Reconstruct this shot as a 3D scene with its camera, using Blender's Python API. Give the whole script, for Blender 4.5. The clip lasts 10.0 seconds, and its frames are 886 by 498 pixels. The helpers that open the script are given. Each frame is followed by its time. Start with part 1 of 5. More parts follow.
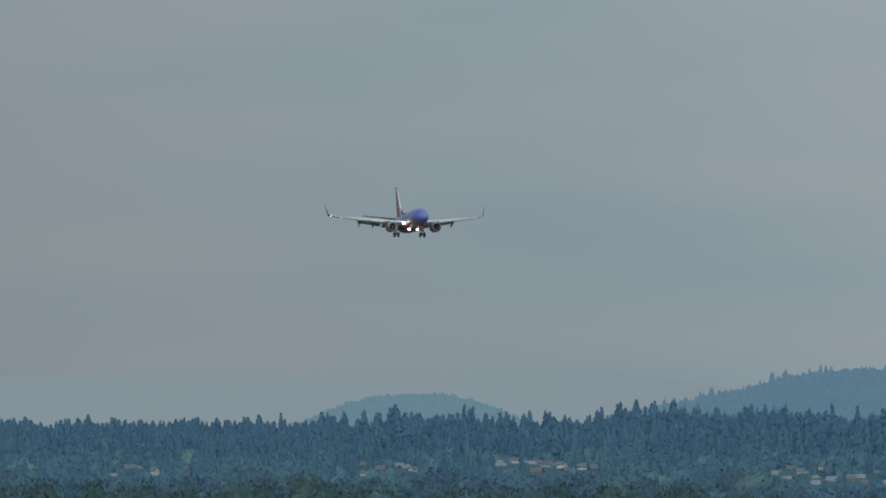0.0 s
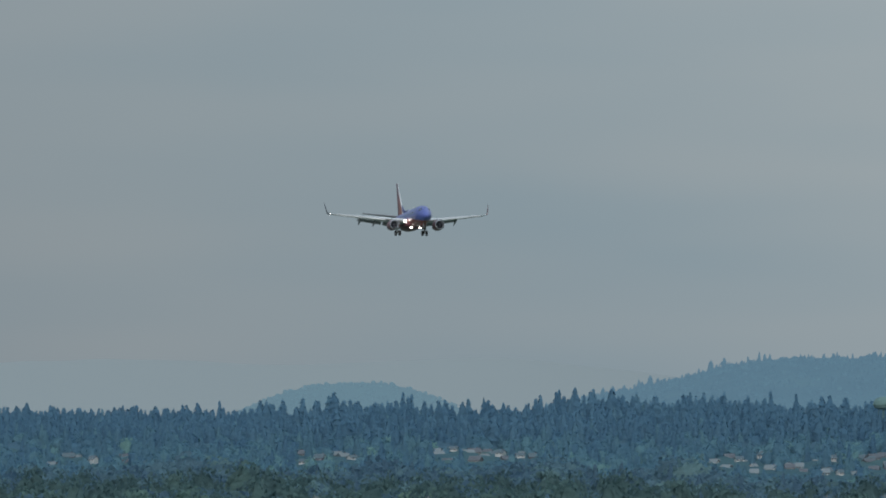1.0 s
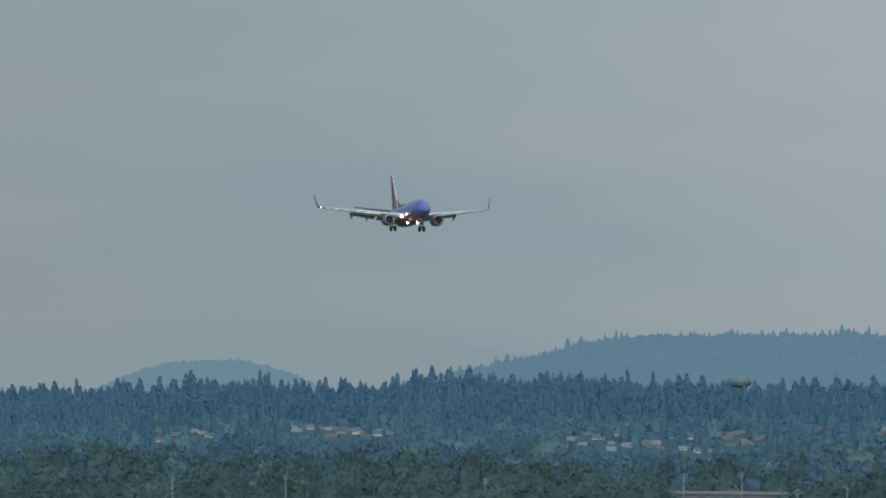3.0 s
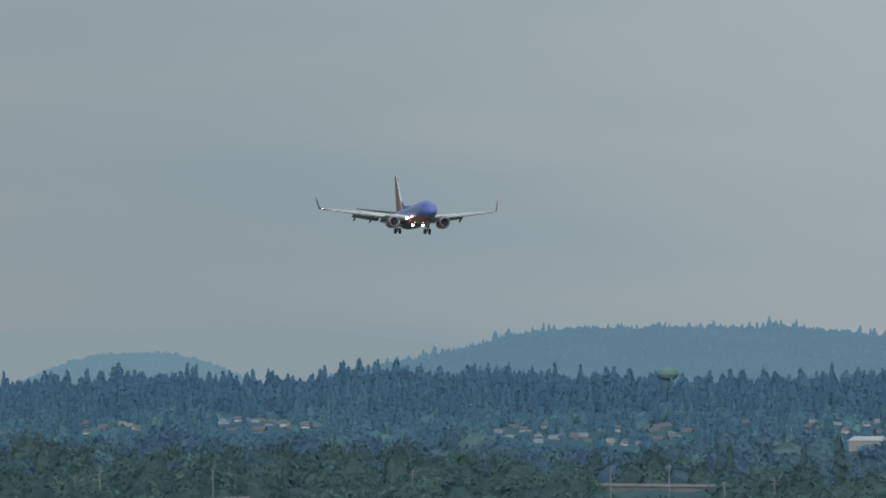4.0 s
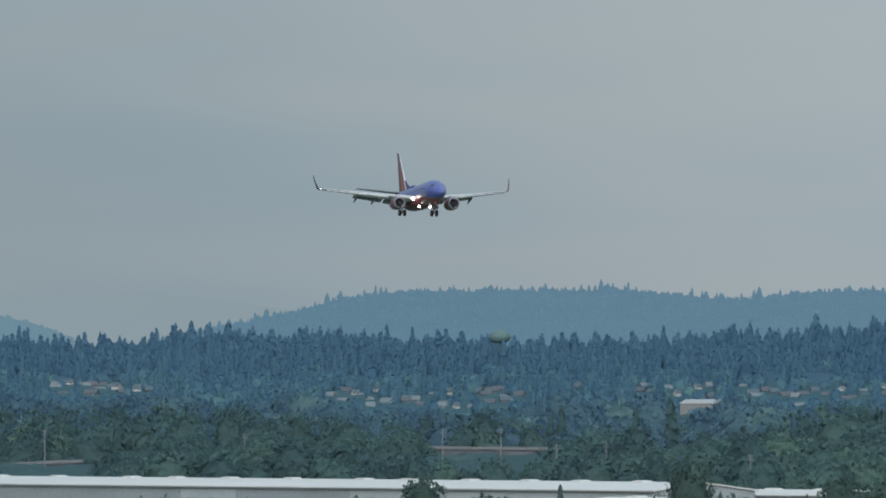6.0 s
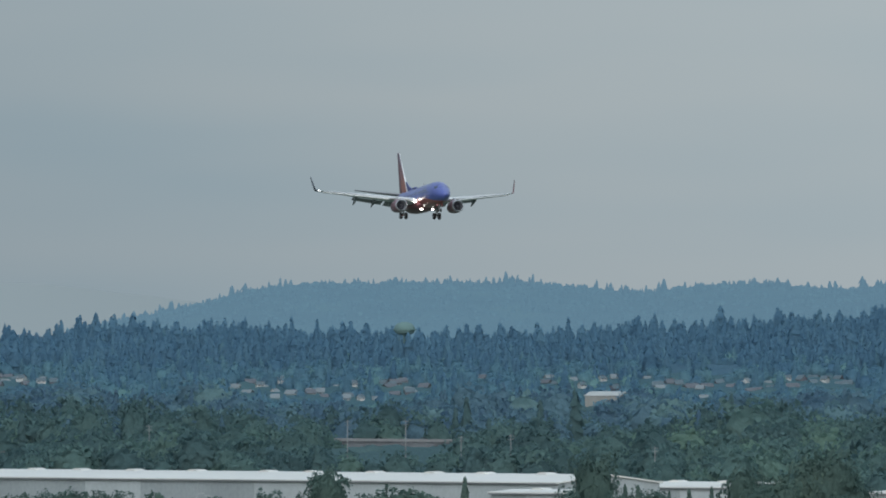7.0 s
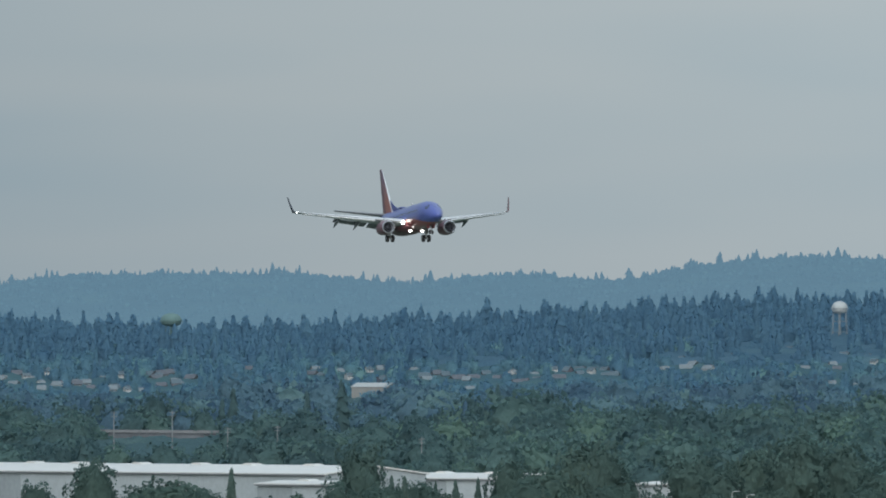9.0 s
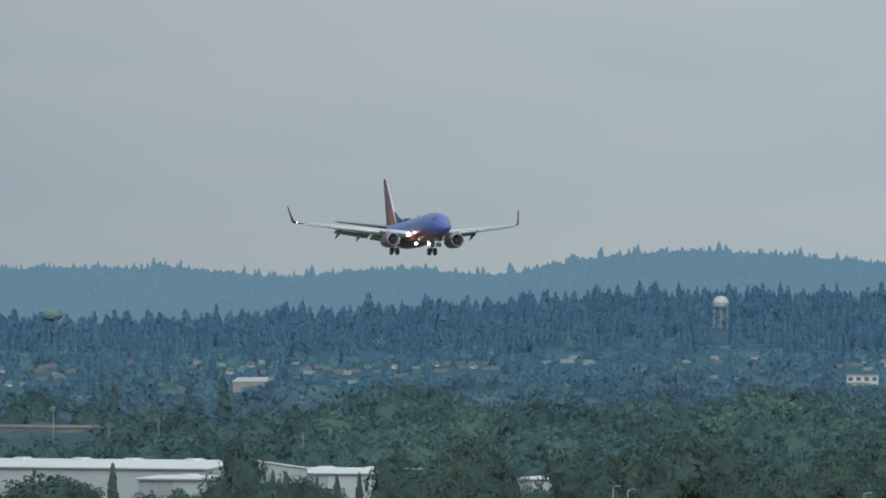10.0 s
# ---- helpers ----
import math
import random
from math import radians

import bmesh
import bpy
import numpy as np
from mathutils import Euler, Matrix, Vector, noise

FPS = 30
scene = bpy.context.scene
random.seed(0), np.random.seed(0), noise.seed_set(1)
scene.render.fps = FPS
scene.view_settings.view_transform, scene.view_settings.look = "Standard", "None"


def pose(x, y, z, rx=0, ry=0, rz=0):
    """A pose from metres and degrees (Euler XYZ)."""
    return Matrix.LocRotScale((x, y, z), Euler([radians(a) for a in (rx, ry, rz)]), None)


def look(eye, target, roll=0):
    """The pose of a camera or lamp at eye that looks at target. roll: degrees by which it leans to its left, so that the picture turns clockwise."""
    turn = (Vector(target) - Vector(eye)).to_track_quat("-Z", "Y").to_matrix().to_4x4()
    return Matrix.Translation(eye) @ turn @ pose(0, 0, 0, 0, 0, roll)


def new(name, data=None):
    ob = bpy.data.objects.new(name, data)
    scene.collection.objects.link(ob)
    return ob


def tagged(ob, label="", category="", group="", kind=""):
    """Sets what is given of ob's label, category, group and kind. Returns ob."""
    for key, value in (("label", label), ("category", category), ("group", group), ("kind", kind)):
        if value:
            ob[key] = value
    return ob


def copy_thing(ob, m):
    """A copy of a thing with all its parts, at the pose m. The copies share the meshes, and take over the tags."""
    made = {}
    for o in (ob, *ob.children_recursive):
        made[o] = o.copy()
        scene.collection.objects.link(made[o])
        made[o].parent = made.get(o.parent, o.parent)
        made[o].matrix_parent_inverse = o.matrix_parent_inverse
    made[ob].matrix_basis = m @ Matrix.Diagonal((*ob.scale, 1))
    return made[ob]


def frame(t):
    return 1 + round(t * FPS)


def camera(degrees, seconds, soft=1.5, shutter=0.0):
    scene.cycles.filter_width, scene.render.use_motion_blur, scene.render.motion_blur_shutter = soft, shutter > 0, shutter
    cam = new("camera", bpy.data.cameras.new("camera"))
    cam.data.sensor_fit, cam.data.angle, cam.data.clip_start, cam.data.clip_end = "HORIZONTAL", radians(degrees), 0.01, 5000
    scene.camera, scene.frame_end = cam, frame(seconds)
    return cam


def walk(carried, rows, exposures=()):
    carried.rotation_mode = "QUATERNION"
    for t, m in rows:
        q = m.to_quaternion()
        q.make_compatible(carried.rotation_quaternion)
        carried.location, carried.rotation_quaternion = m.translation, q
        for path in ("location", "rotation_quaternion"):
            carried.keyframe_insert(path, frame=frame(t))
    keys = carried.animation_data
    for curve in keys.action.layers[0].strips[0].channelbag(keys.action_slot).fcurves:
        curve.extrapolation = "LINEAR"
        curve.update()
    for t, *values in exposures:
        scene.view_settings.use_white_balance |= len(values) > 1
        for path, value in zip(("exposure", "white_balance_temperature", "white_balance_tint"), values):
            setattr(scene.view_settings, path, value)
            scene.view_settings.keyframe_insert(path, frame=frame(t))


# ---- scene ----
# The camera stands on a roof 28 m up and pans after an airliner on its final approach.
FOCAL = 16500.0      # focal length in units of the 1568 wide picture
EYE = Vector((0, 0, 28))
U_MID, V_LEVEL = 1575.0, 890.0   # bearing and level of the panorama that the pan sweeps over
cam = camera(math.degrees(2 * math.atan(784 / FOCAL)), 10.0, soft=1.9)


def bearing(u):
    return (u - U_MID) / FOCAL


def spot(u, v, d):
    """The place d metres off at panorama bearing u and level v."""
    a = bearing(u)
    return Vector((d * math.sin(a), d * math.cos(a), EYE.z + (V_LEVEL - v) * d / FOCAL))


PAN = [(0, 0, 0), (0.5, 51, 6.5), (1, 108.5, 20.5), (1.5, 172, 34), (2, 235.5, 44.5), (2.5, 300, 52),
       (2.7, 325, 55.5), (3.8, 462, 70), (4, 490, 73.5), (4.5, 562, 86.5), (5, 634, 107), (5.2, 664, 113.5), (6.3, 834.5, 146),
       (6.5, 866.5, 149), (7, 956, 153), (7.5, 1057, 157), (8, 1163, 161), (8.5, 1267.5, 164.5),
       (9, 1369, 168.5), (9.5, 1468, 173), (10, 1579, 178)]
walk(cam, [(t, look(EYE, spot(784 + u, 441 + v, 1000))) for t, u, v in PAN],
     exposures=[(0, -0.06), (2.5, 0.03), (5, 0.1), (7.5, 0.15), (10, 0.2)])

# ---- overcast sky and one broad, weak sun behind thin cloud ----
SUN_EL, SUN_AZ = radians(15), radians(186)   # behind the camera, a little to the left
world = bpy.data.worlds.new("overcast")
scene.world = world
world.use_nodes = True
wn, wl = world.node_tree.nodes, world.node_tree.links
wn.clear()
w_out = wn.new("ShaderNodeOutputWorld")
w_back = wn.new("ShaderNodeBackground")
w_sky = wn.new("ShaderNodeTexSky")
w_sky.sky_type = "NISHITA"
w_sky.sun_disc = False
w_sky.sun_elevation, w_sky.sun_rotation = SUN_EL, SUN_AZ
w_dim = wn.new("ShaderNodeMix")
w_dim.data_type = "RGBA"
w_dim.blend_type = "MULTIPLY"
w_dim.inputs[0].default_value = 1.0
w_dim.inputs[7].default_value = (0.06, 0.06, 0.06, 1)
wl.new(w_sky.outputs[0], w_dim.inputs[6])
w_tc = wn.new("ShaderNodeTexCoord")
w_sep = wn.new("ShaderNodeSeparateXYZ")
wl.new(w_tc.outputs["Generated"], w_sep.inputs[0])
# overcast dome: about two and a half times as bright at the zenith as at the horizon
w_el = wn.new("ShaderNodeMapRange")
w_el.inputs[1].default_value, w_el.inputs[2].default_value = 0.0, 1.0
w_el.inputs[3].default_value, w_el.inputs[4].default_value = 1.0, 2.6
wl.new(w_sep.outputs[2], w_el.inputs[0])
# soft banks of cloud, drawn out along the horizon
w_map = wn.new("ShaderNodeMapping")
w_map.inputs["Scale"].default_value = (11, 2, 62)
w_map.inputs["Location"].default_value = (3.1, 0.4, 0.2)
wl.new(w_tc.outputs["Generated"], w_map.inputs[0])
w_noise = wn.new("ShaderNodeTexNoise")
w_noise.inputs["Scale"].default_value = 1.0
w_noise.inputs["Detail"].default_value = 2.5
w_noise.inputs["Roughness"].default_value = 0.45
wl.new(w_map.outputs[0], w_noise.inputs[0])
w_ramp = wn.new("ShaderNodeValToRGB")
w_ramp.color_ramp.elements[0].position, w_ramp.color_ramp.elements[0].color = 0.28, (0.257, 0.333, 0.390, 1)
w_ramp.color_ramp.elements[1].position, w_ramp.color_ramp.elements[1].color = 0.66, (0.326, 0.372, 0.407, 1)
wl.new(w_noise.outputs[0], w_ramp.inputs[0])
w_dome = wn.new("ShaderNodeMix")
w_dome.data_type = "RGBA"
w_dome.blend_type = "MULTIPLY"
w_dome.inputs[0].default_value = 1.0
wl.new(w_ramp.outputs[0], w_dome.inputs[6])
# the cloud thins out, and brightens, towards the east
w_east = wn.new("ShaderNodeMapRange")
w_east.inputs[1].default_value, w_east.inputs[2].default_value = -0.095, 0.12
wl.new(w_sep.outputs[0], w_east.inputs[0])
w_veil = wn.new("ShaderNodeMix")
w_veil.data_type = "RGBA"
w_veil.inputs[6].default_value = (0.73, 0.768, 0.80, 1)
w_veil.inputs[7].default_value = (1.13, 1.145, 1.135, 1)
wl.new(w_east.outputs[0], w_veil.inputs[0])
w_lum = wn.new("ShaderNodeMix")
w_lum.data_type, w_lum.blend_type = "RGBA", "MULTIPLY"
w_lum.inputs[0].default_value = 1.0
wl.new(w_veil.outputs[2], w_lum.inputs[6])
wl.new(w_el.outputs[0], w_lum.inputs[7])
wl.new(w_lum.outputs[2], w_dome.inputs[7])
w_mix = wn.new("ShaderNodeMix")
w_mix.data_type = "RGBA"
w_mix.inputs[0].default_value = 0.9
wl.new(w_dim.outputs[2], w_mix.inputs[6])
wl.new(w_dome.outputs[2], w_mix.inputs[7])
wl.new(w_mix.outputs[2], w_back.inputs[0])
w_back.inputs[1].default_value = 1.0
wl.new(w_back.outputs[0], w_out.inputs[0])

sun = new("sun", bpy.data.lights.new("sun", "SUN"))
sun.data.energy, sun.data.angle, sun.data.color = 2.2, radians(60), (1.0, 0.99, 0.97)
sun.matrix_world = look((400 * math.sin(SUN_AZ), 400 * math.cos(SUN_AZ), 400 * math.tan(SUN_EL)), (0, 0, 0))


# ---- materials ----
def node_material(name):
    m = bpy.data.materials.new(name)
    m.use_nodes = True
    return m, m.node_tree.nodes, m.node_tree.links, m.node_tree.nodes["Principled BSDF"]


def surface(name, colour, rough=0.5, metal=0.0, vary=0.12, scale=0.8, bump=0.0, streak=(1, 1, 1), coat=0.0):
    """Paint, metal or stone with stains at two scales."""
    m, n, l, b = node_material(name)
    tc = n.new("ShaderNodeTexCoord")
    mp = n.new("ShaderNodeMapping")
    mp.inputs["Scale"].default_value = streak
    l.new(tc.outputs["Object"], mp.inputs[0])
    big, fine = n.new("ShaderNodeTexNoise"), n.new("ShaderNodeTexNoise")
    big.inputs["Scale"].default_value, big.inputs["Detail"].default_value = scale * 0.3, 3
    fine.inputs["Scale"].default_value, fine.inputs["Detail"].default_value = scale * 4, 5
    l.new(mp.outputs[0], big.inputs[0])
    l.new(mp.outputs[0], fine.inputs[0])
    add = n.new("ShaderNodeMath")
    add.operation = "ADD"
    l.new(big.outputs[0], add.inputs[0])
    l.new(fine.outputs[0], add.inputs[1])
    rng = n.new("ShaderNodeMapRange")
    rng.inputs[1].default_value, rng.inputs[2].default_value = 0.7, 1.3
    rng.inputs[3].default_value, rng.inputs[4].default_value = 1 - vary, 1 + vary
    l.new(add.outputs[0], rng.inputs[0])
    mul = n.new("ShaderNodeMix")
    mul.data_type, mul.blend_type = "RGBA", "MULTIPLY"
    mul.inputs[0].default_value = 1
    mul.inputs[6].default_value = (*colour, 1)
    l.new(rng.outputs[0], mul.inputs[7])
    l.new(mul.outputs[2], b.inputs["Base Color"])
    b.inputs["Roughness"].default_value, b.inputs["Metallic"].default_value = rough, metal
    b.inputs["Coat Weight"].default_value = coat
    if bump:
        bp = n.new("ShaderNodeBump")
        bp.inputs["Strength"].default_value = bump
        l.new(fine.outputs[0], bp.inputs["Height"])
        l.new(bp.outputs[0], b.inputs["Normal"])
    return m


def foliage(name, dark, mid, pale, haze_glow=None):
    """Leaves or needles: each tree has its own hue from the 'tint' attribute, mottled by noise."""
    m, n, l, b = node_material(name)
    at = n.new("ShaderNodeAttribute")
    at.attribute_name = "tint"
    geo = n.new("ShaderNodeNewGeometry")
    noise_n = n.new("ShaderNodeTexNoise")
    noise_n.inputs["Scale"].default_value, noise_n.inputs["Detail"].default_value = 0.25, 4
    l.new(geo.outputs["Position"], noise_n.inputs[0])
    s1 = n.new("ShaderNodeMath")
    s1.operation = "MULTIPLY_ADD"
    s1.inputs[1].default_value, s1.inputs[2].default_value = 0.12, -0.06
    l.new(noise_n.outputs[0], s1.inputs[0])
    s2 = n.new("ShaderNodeMath")
    s2.operation = "ADD"
    l.new(s1.outputs[0], s2.inputs[0])
    l.new(at.outputs["Fac"], s2.inputs[1])
    ramp = n.new("ShaderNodeValToRGB")
    e = ramp.color_ramp.elements
    e[0].position, e[0].color = 0.1, (*dark, 1)
    e[1].position, e[1].color = 0.95, (*pale, 1)
    k = e.new(0.6)
    k.color = (*mid, 1)
    l.new(s2.outputs[0], ramp.inputs[0])
    leafy = n.new("ShaderNodeTexNoise")
    leafy.inputs["Scale"].default_value, leafy.inputs["Detail"].default_value = 1.1, 5
    l.new(geo.outputs["Position"], leafy.inputs[0])
    span = n.new("ShaderNodeMapRange")
    span.inputs[1].default_value, span.inputs[2].default_value = 0.3, 0.7
    span.inputs[3].default_value, span.inputs[4].default_value = 0.88, 1.12
    l.new(leafy.outputs[0], span.inputs[0])
    mul = n.new("ShaderNodeMix")
    mul.data_type, mul.blend_type = "RGBA", "MULTIPLY"
    mul.inputs[0].default_value = 1
    l.new(ramp.outputs[0], mul.inputs[6])
    l.new(span.outputs[0], mul.inputs[7])
    # thin leaves: half of the light is thrown back, half shines through
    n.remove(b)
    back, thru, both = n.new("ShaderNodeBsdfDiffuse"), n.new("ShaderNodeBsdfTranslucent"), n.new("ShaderNodeMixShader")
    both.inputs[0].default_value = 0.5
    for k, sh in ((1, back), (2, thru)):
        l.new(mul.outputs[2], sh.inputs[0])
        l.new(sh.outputs[0], both.inputs[k])
    if haze_glow:
        # haze painted as emission: stands for light scattered before the farthest hills
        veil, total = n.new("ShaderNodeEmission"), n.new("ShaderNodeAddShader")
        veil.inputs[0].default_value = (*haze_glow, 1)
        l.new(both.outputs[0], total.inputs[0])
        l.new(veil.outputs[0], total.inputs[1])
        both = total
    l.new(both.outputs[0], n["Material Output"].inputs[0])
    return m


def glow(name, colour, strength):
    m, n, l, b = node_material(name)
    b.inputs["Base Color"].default_value = (*colour, 1)
    b.inputs["Emission Color"].default_value = (*colour, 1)
    b.inputs["Emission Strength"].default_value = strength
    return m


# the last colour glows: haze painted into the hill and knoll woods
HAZED_HILL_WOOD = foliage("hill_woods", (0.053, 0.101, 0.110), (0.064, 0.119, 0.127), (0.077, 0.138, 0.127), (0.082, 0.144, 0.205))
HAZED_HILL_CANOPY = foliage("hill_canopy", (0.053, 0.101, 0.110), (0.064, 0.119, 0.127), (0.077, 0.138, 0.127), (0.082, 0.144, 0.205))
HAZED_FAR_HILL_WOOD = foliage("far_hill_woods", (0.048, 0.092, 0.100), (0.058, 0.108, 0.115), (0.070, 0.125, 0.115), (0.112, 0.18, 0.232))
# ridge and slope leaves carry distance haze in their base colours
HAZED_RIDGE_WOOD = foliage("ridge_conifers", (0.113, 0.229, 0.334), (0.145, 0.276, 0.380), (0.185, 0.341, 0.382))
HAZED_RIDGE_CANOPY = foliage("ridge_canopy", (0.114, 0.218, 0.307), (0.145, 0.263, 0.353), (0.183, 0.321, 0.353))
HAZED_SLOPE_WOOD = foliage("slope_trees", (0.118, 0.236, 0.340), (0.172, 0.322, 0.383), (0.269, 0.448, 0.380))
HAZED_SLOPE_CANOPY = foliage("slope_shrubs", (0.122, 0.231, 0.293), (0.141, 0.255, 0.297), (0.172, 0.294, 0.287))
# lowland greens are blued with distance, haze painted into the leaves
HAZED_MID_WOOD = foliage("broadleaf_woods", (0.107, 0.181, 0.189), (0.152, 0.247, 0.232), (0.214, 0.330, 0.249))
HAZED_FAR_MID_WOOD = foliage("far_broadleaf_woods", (0.109, 0.193, 0.268), (0.157, 0.266, 0.319), (0.226, 0.359, 0.331))
HAZED_MID_CANOPY = foliage("thicket", (0.117, 0.204, 0.231), (0.138, 0.228, 0.247), (0.164, 0.259, 0.247))
NEAR_LEAF = foliage("near_leaves", (0.098, 0.155, 0.144), (0.128, 0.198, 0.173), (0.213, 0.283, 0.199))
NEAR_NEEDLE = foliage("near_needles", (0.082, 0.132, 0.124), (0.125, 0.186, 0.163), (0.253, 0.302, 0.275))
BARK = surface("bark", (0.10, 0.085, 0.07), 0.9, vary=0.3, scale=3, bump=0.4)
# hill ground takes the painted haze-blue of the woods upon it
HAZED_HILL_FLOOR = surface("hazed_wooded_hill_floor", (0.084, 0.17, 0.225), 0.95, vary=0.12, scale=0.05)
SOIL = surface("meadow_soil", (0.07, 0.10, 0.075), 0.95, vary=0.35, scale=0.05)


# ---- mesh helpers ----
def mesh_arrays(name, verts, tris, mat, tint=None, normals=None):
    me = bpy.data.meshes.new(name)
    verts, tris = np.asarray(verts, dtype=np.float32), np.asarray(tris, dtype=np.int32)
    me.vertices.add(len(verts))
    me.vertices.foreach_set("co", verts.ravel())
    me.loops.add(tris.size)
    me.loops.foreach_set("vertex_index", tris.ravel())
    me.polygons.add(len(tris))
    me.polygons.foreach_set("loop_start", np.arange(0, tris.size, 3, dtype=np.int32))
    if tint is not None:
        at = me.attributes.new("tint", "FLOAT", "POINT")
        at.data.foreach_set("value", np.asarray(tint, dtype=np.float32))
    me.materials.append(mat)
    me.update(calc_edges=True)
    if normals is not None:
        me.polygons.foreach_set("use_smooth", np.ones(len(tris), dtype=bool))
        me.normals_split_custom_set_from_vertices(np.asarray(normals, dtype=np.float32))
    return me


def part(name, shape, mat, parent=None, label="", smooth=False, angle=0.6):
    """Links (verts, faces), or a ready mesh, as one object under parent."""
    if isinstance(shape, tuple):
        me = bpy.data.meshes.new(name)
        me.from_pydata([tuple(v) for v in shape[0]], [], shape[1])
        bm = bmesh.new()
        bm.from_mesh(me)
        bmesh.ops.recalc_face_normals(bm, faces=bm.faces)
        if smooth:
            for f in bm.faces:
                f.smooth = True
            for e in bm.edges:
                if len(e.link_faces) == 2 and e.calc_face_angle(0) > angle:
                    e.smooth = False
        bm.to_mesh(me)
        bm.free()
        me.materials.append(mat)
    else:
        me = shape
    ob = new(name, me)
    if parent is not None:
        ob.parent = parent
    if label:
        tagged(ob, label)
    return ob


def loft(rings, caps=True):
    n = len(rings[0])
    verts = [p for r in rings for p in r]
    faces = [(i * n + j, i * n + (j + 1) % n, (i + 1) * n + (j + 1) % n, (i + 1) * n + j)
             for i in range(len(rings) - 1) for j in range(n)]
    if caps:
        faces += [tuple(range(n - 1, -1, -1)), tuple(range((len(rings) - 1) * n, len(rings) * n))]
    return verts, faces


def merge(*shapes):
    verts, faces = [], []
    for v, f in shapes:
        k = len(verts)
        verts += list(v)
        faces += [tuple(i + k for i in face) for face in f]
    return verts, faces


def box(x0, x1, y0, y1, z0, z1):
    v = [(x, y, z) for z in (z0, z1) for x, y in ((x0, y0), (x1, y0), (x1, y1), (x0, y1))]
    return v, [(3, 2, 1, 0), (4, 5, 6, 7), (0, 1, 5, 4), (1, 2, 6, 5), (2, 3, 7, 6), (3, 0, 4, 7)]


def tube(a, b, ra, rb, n=10):
    a, b = Vector(a), Vector(b)
    q = (b - a).to_track_quat("Z", "Y").to_matrix()
    return loft([[p + q @ Vector((r * math.cos(k * math.tau / n), r * math.sin(k * math.tau / n), 0)) for k in range(n)]
                 for p, r in ((a, ra), (b, rb))])


# ---- the ground: flat by the airfield, rising to a wooded ridge, with hills behind ----
def smooth_curve(points):
    xs, ys = np.array(points, dtype=float).T

    def curve(u):
        w = np.linspace(-40, 40, 5)
        return sum(np.interp(np.asarray(u, dtype=float) + k, xs, ys) for k in w) / 5
    return curve


ridge_level = smooth_curve([(-400, 736), (0, 736), (300, 736), (560, 735), (812, 729), (960, 737), (1092, 722), (1362, 716),
                            (1562, 731), (1862, 733), (2157, 713), (2357, 707), (2549, 692), (2779, 680), (3150, 679), (3600, 690)])
hill_level = smooth_curve([(-400, 800), (950, 790), (1080, 750), (1162, 724), (1322, 692), (1440, 660), (1612, 656), (1902, 656),
                           (2097, 674), (2187, 661), (2297, 655), (2457, 671), (2610, 638), (2779, 624), (2979, 631), (3147, 650), (3600, 700)])
knoll_level = smooth_curve([(-400, 800), (480, 780), (560, 738), (620, 715), (690, 702), (790, 701), (850, 716), (910, 740), (990, 780), (3600, 800)])


def ground_height(x, y):
    d = np.hypot(x, y)
    u = U_MID + FOCAL * np.clip(np.arctan2(x, np.maximum(y, 1e-3)), -0.16, 0.16)
    u = np.where(y <= 0, U_MID, u)
    ridge = EYE.z + (V_LEVEL - ridge_level(u) - 46) * 4250 / FOCAL
    hill = EYE.z + (V_LEVEL - hill_level(u) - 4) * 4700 / FOCAL
    knoll = EYE.z + (V_LEVEL - knoll_level(u) + 1) * 4880 / FOCAL
    stops = [0, 2650, 2900, 3200, 3450, 3650, 3850, 4030, 4250, 4400, 4560, 4700, 4790, 4880, 5000, 7000]
    flat = np.zeros_like(d)
    dip = np.minimum(ridge, hill) - 12
    levels = [flat, flat, flat + 8, flat + 19, flat + 26, flat + 34, flat + 43, 0.55 * 43 + 0.45 * ridge, ridge, dip, 0.35 * dip + 0.65 * hill,
              hill, np.minimum(hill, knoll) - 8, knoll, knoll - 15, knoll - 20]
    z = np.zeros_like(d)
    for k in range(len(stops) - 1):
        s = np.clip((d - stops[k]) / (stops[k + 1] - stops[k]), 0, 1)
        inside = (d >= stops[k]) & (d < stops[k + 1])
        z = np.where(inside, levels[k] * (1 - s) + levels[k + 1] * s, z)
    return z


def height_at(x, y):
    return float(ground_height(np.array([x]), np.array([y]))[0])


def foot(u, v):
    """The place of the slope that is seen at bearing u and level v, and its distance."""
    ds = np.arange(2720.0, 4250.0, 4.0)
    a = bearing(u)
    vs = V_LEVEL - (ground_height(ds * math.sin(a), ds * math.cos(a)) - EYE.z) * FOCAL / ds
    d = float(ds[np.argmin(np.abs(vs - v))])
    return Vector((d * math.sin(a), d * math.cos(a), height_at(d * math.sin(a), d * math.cos(a)))), d


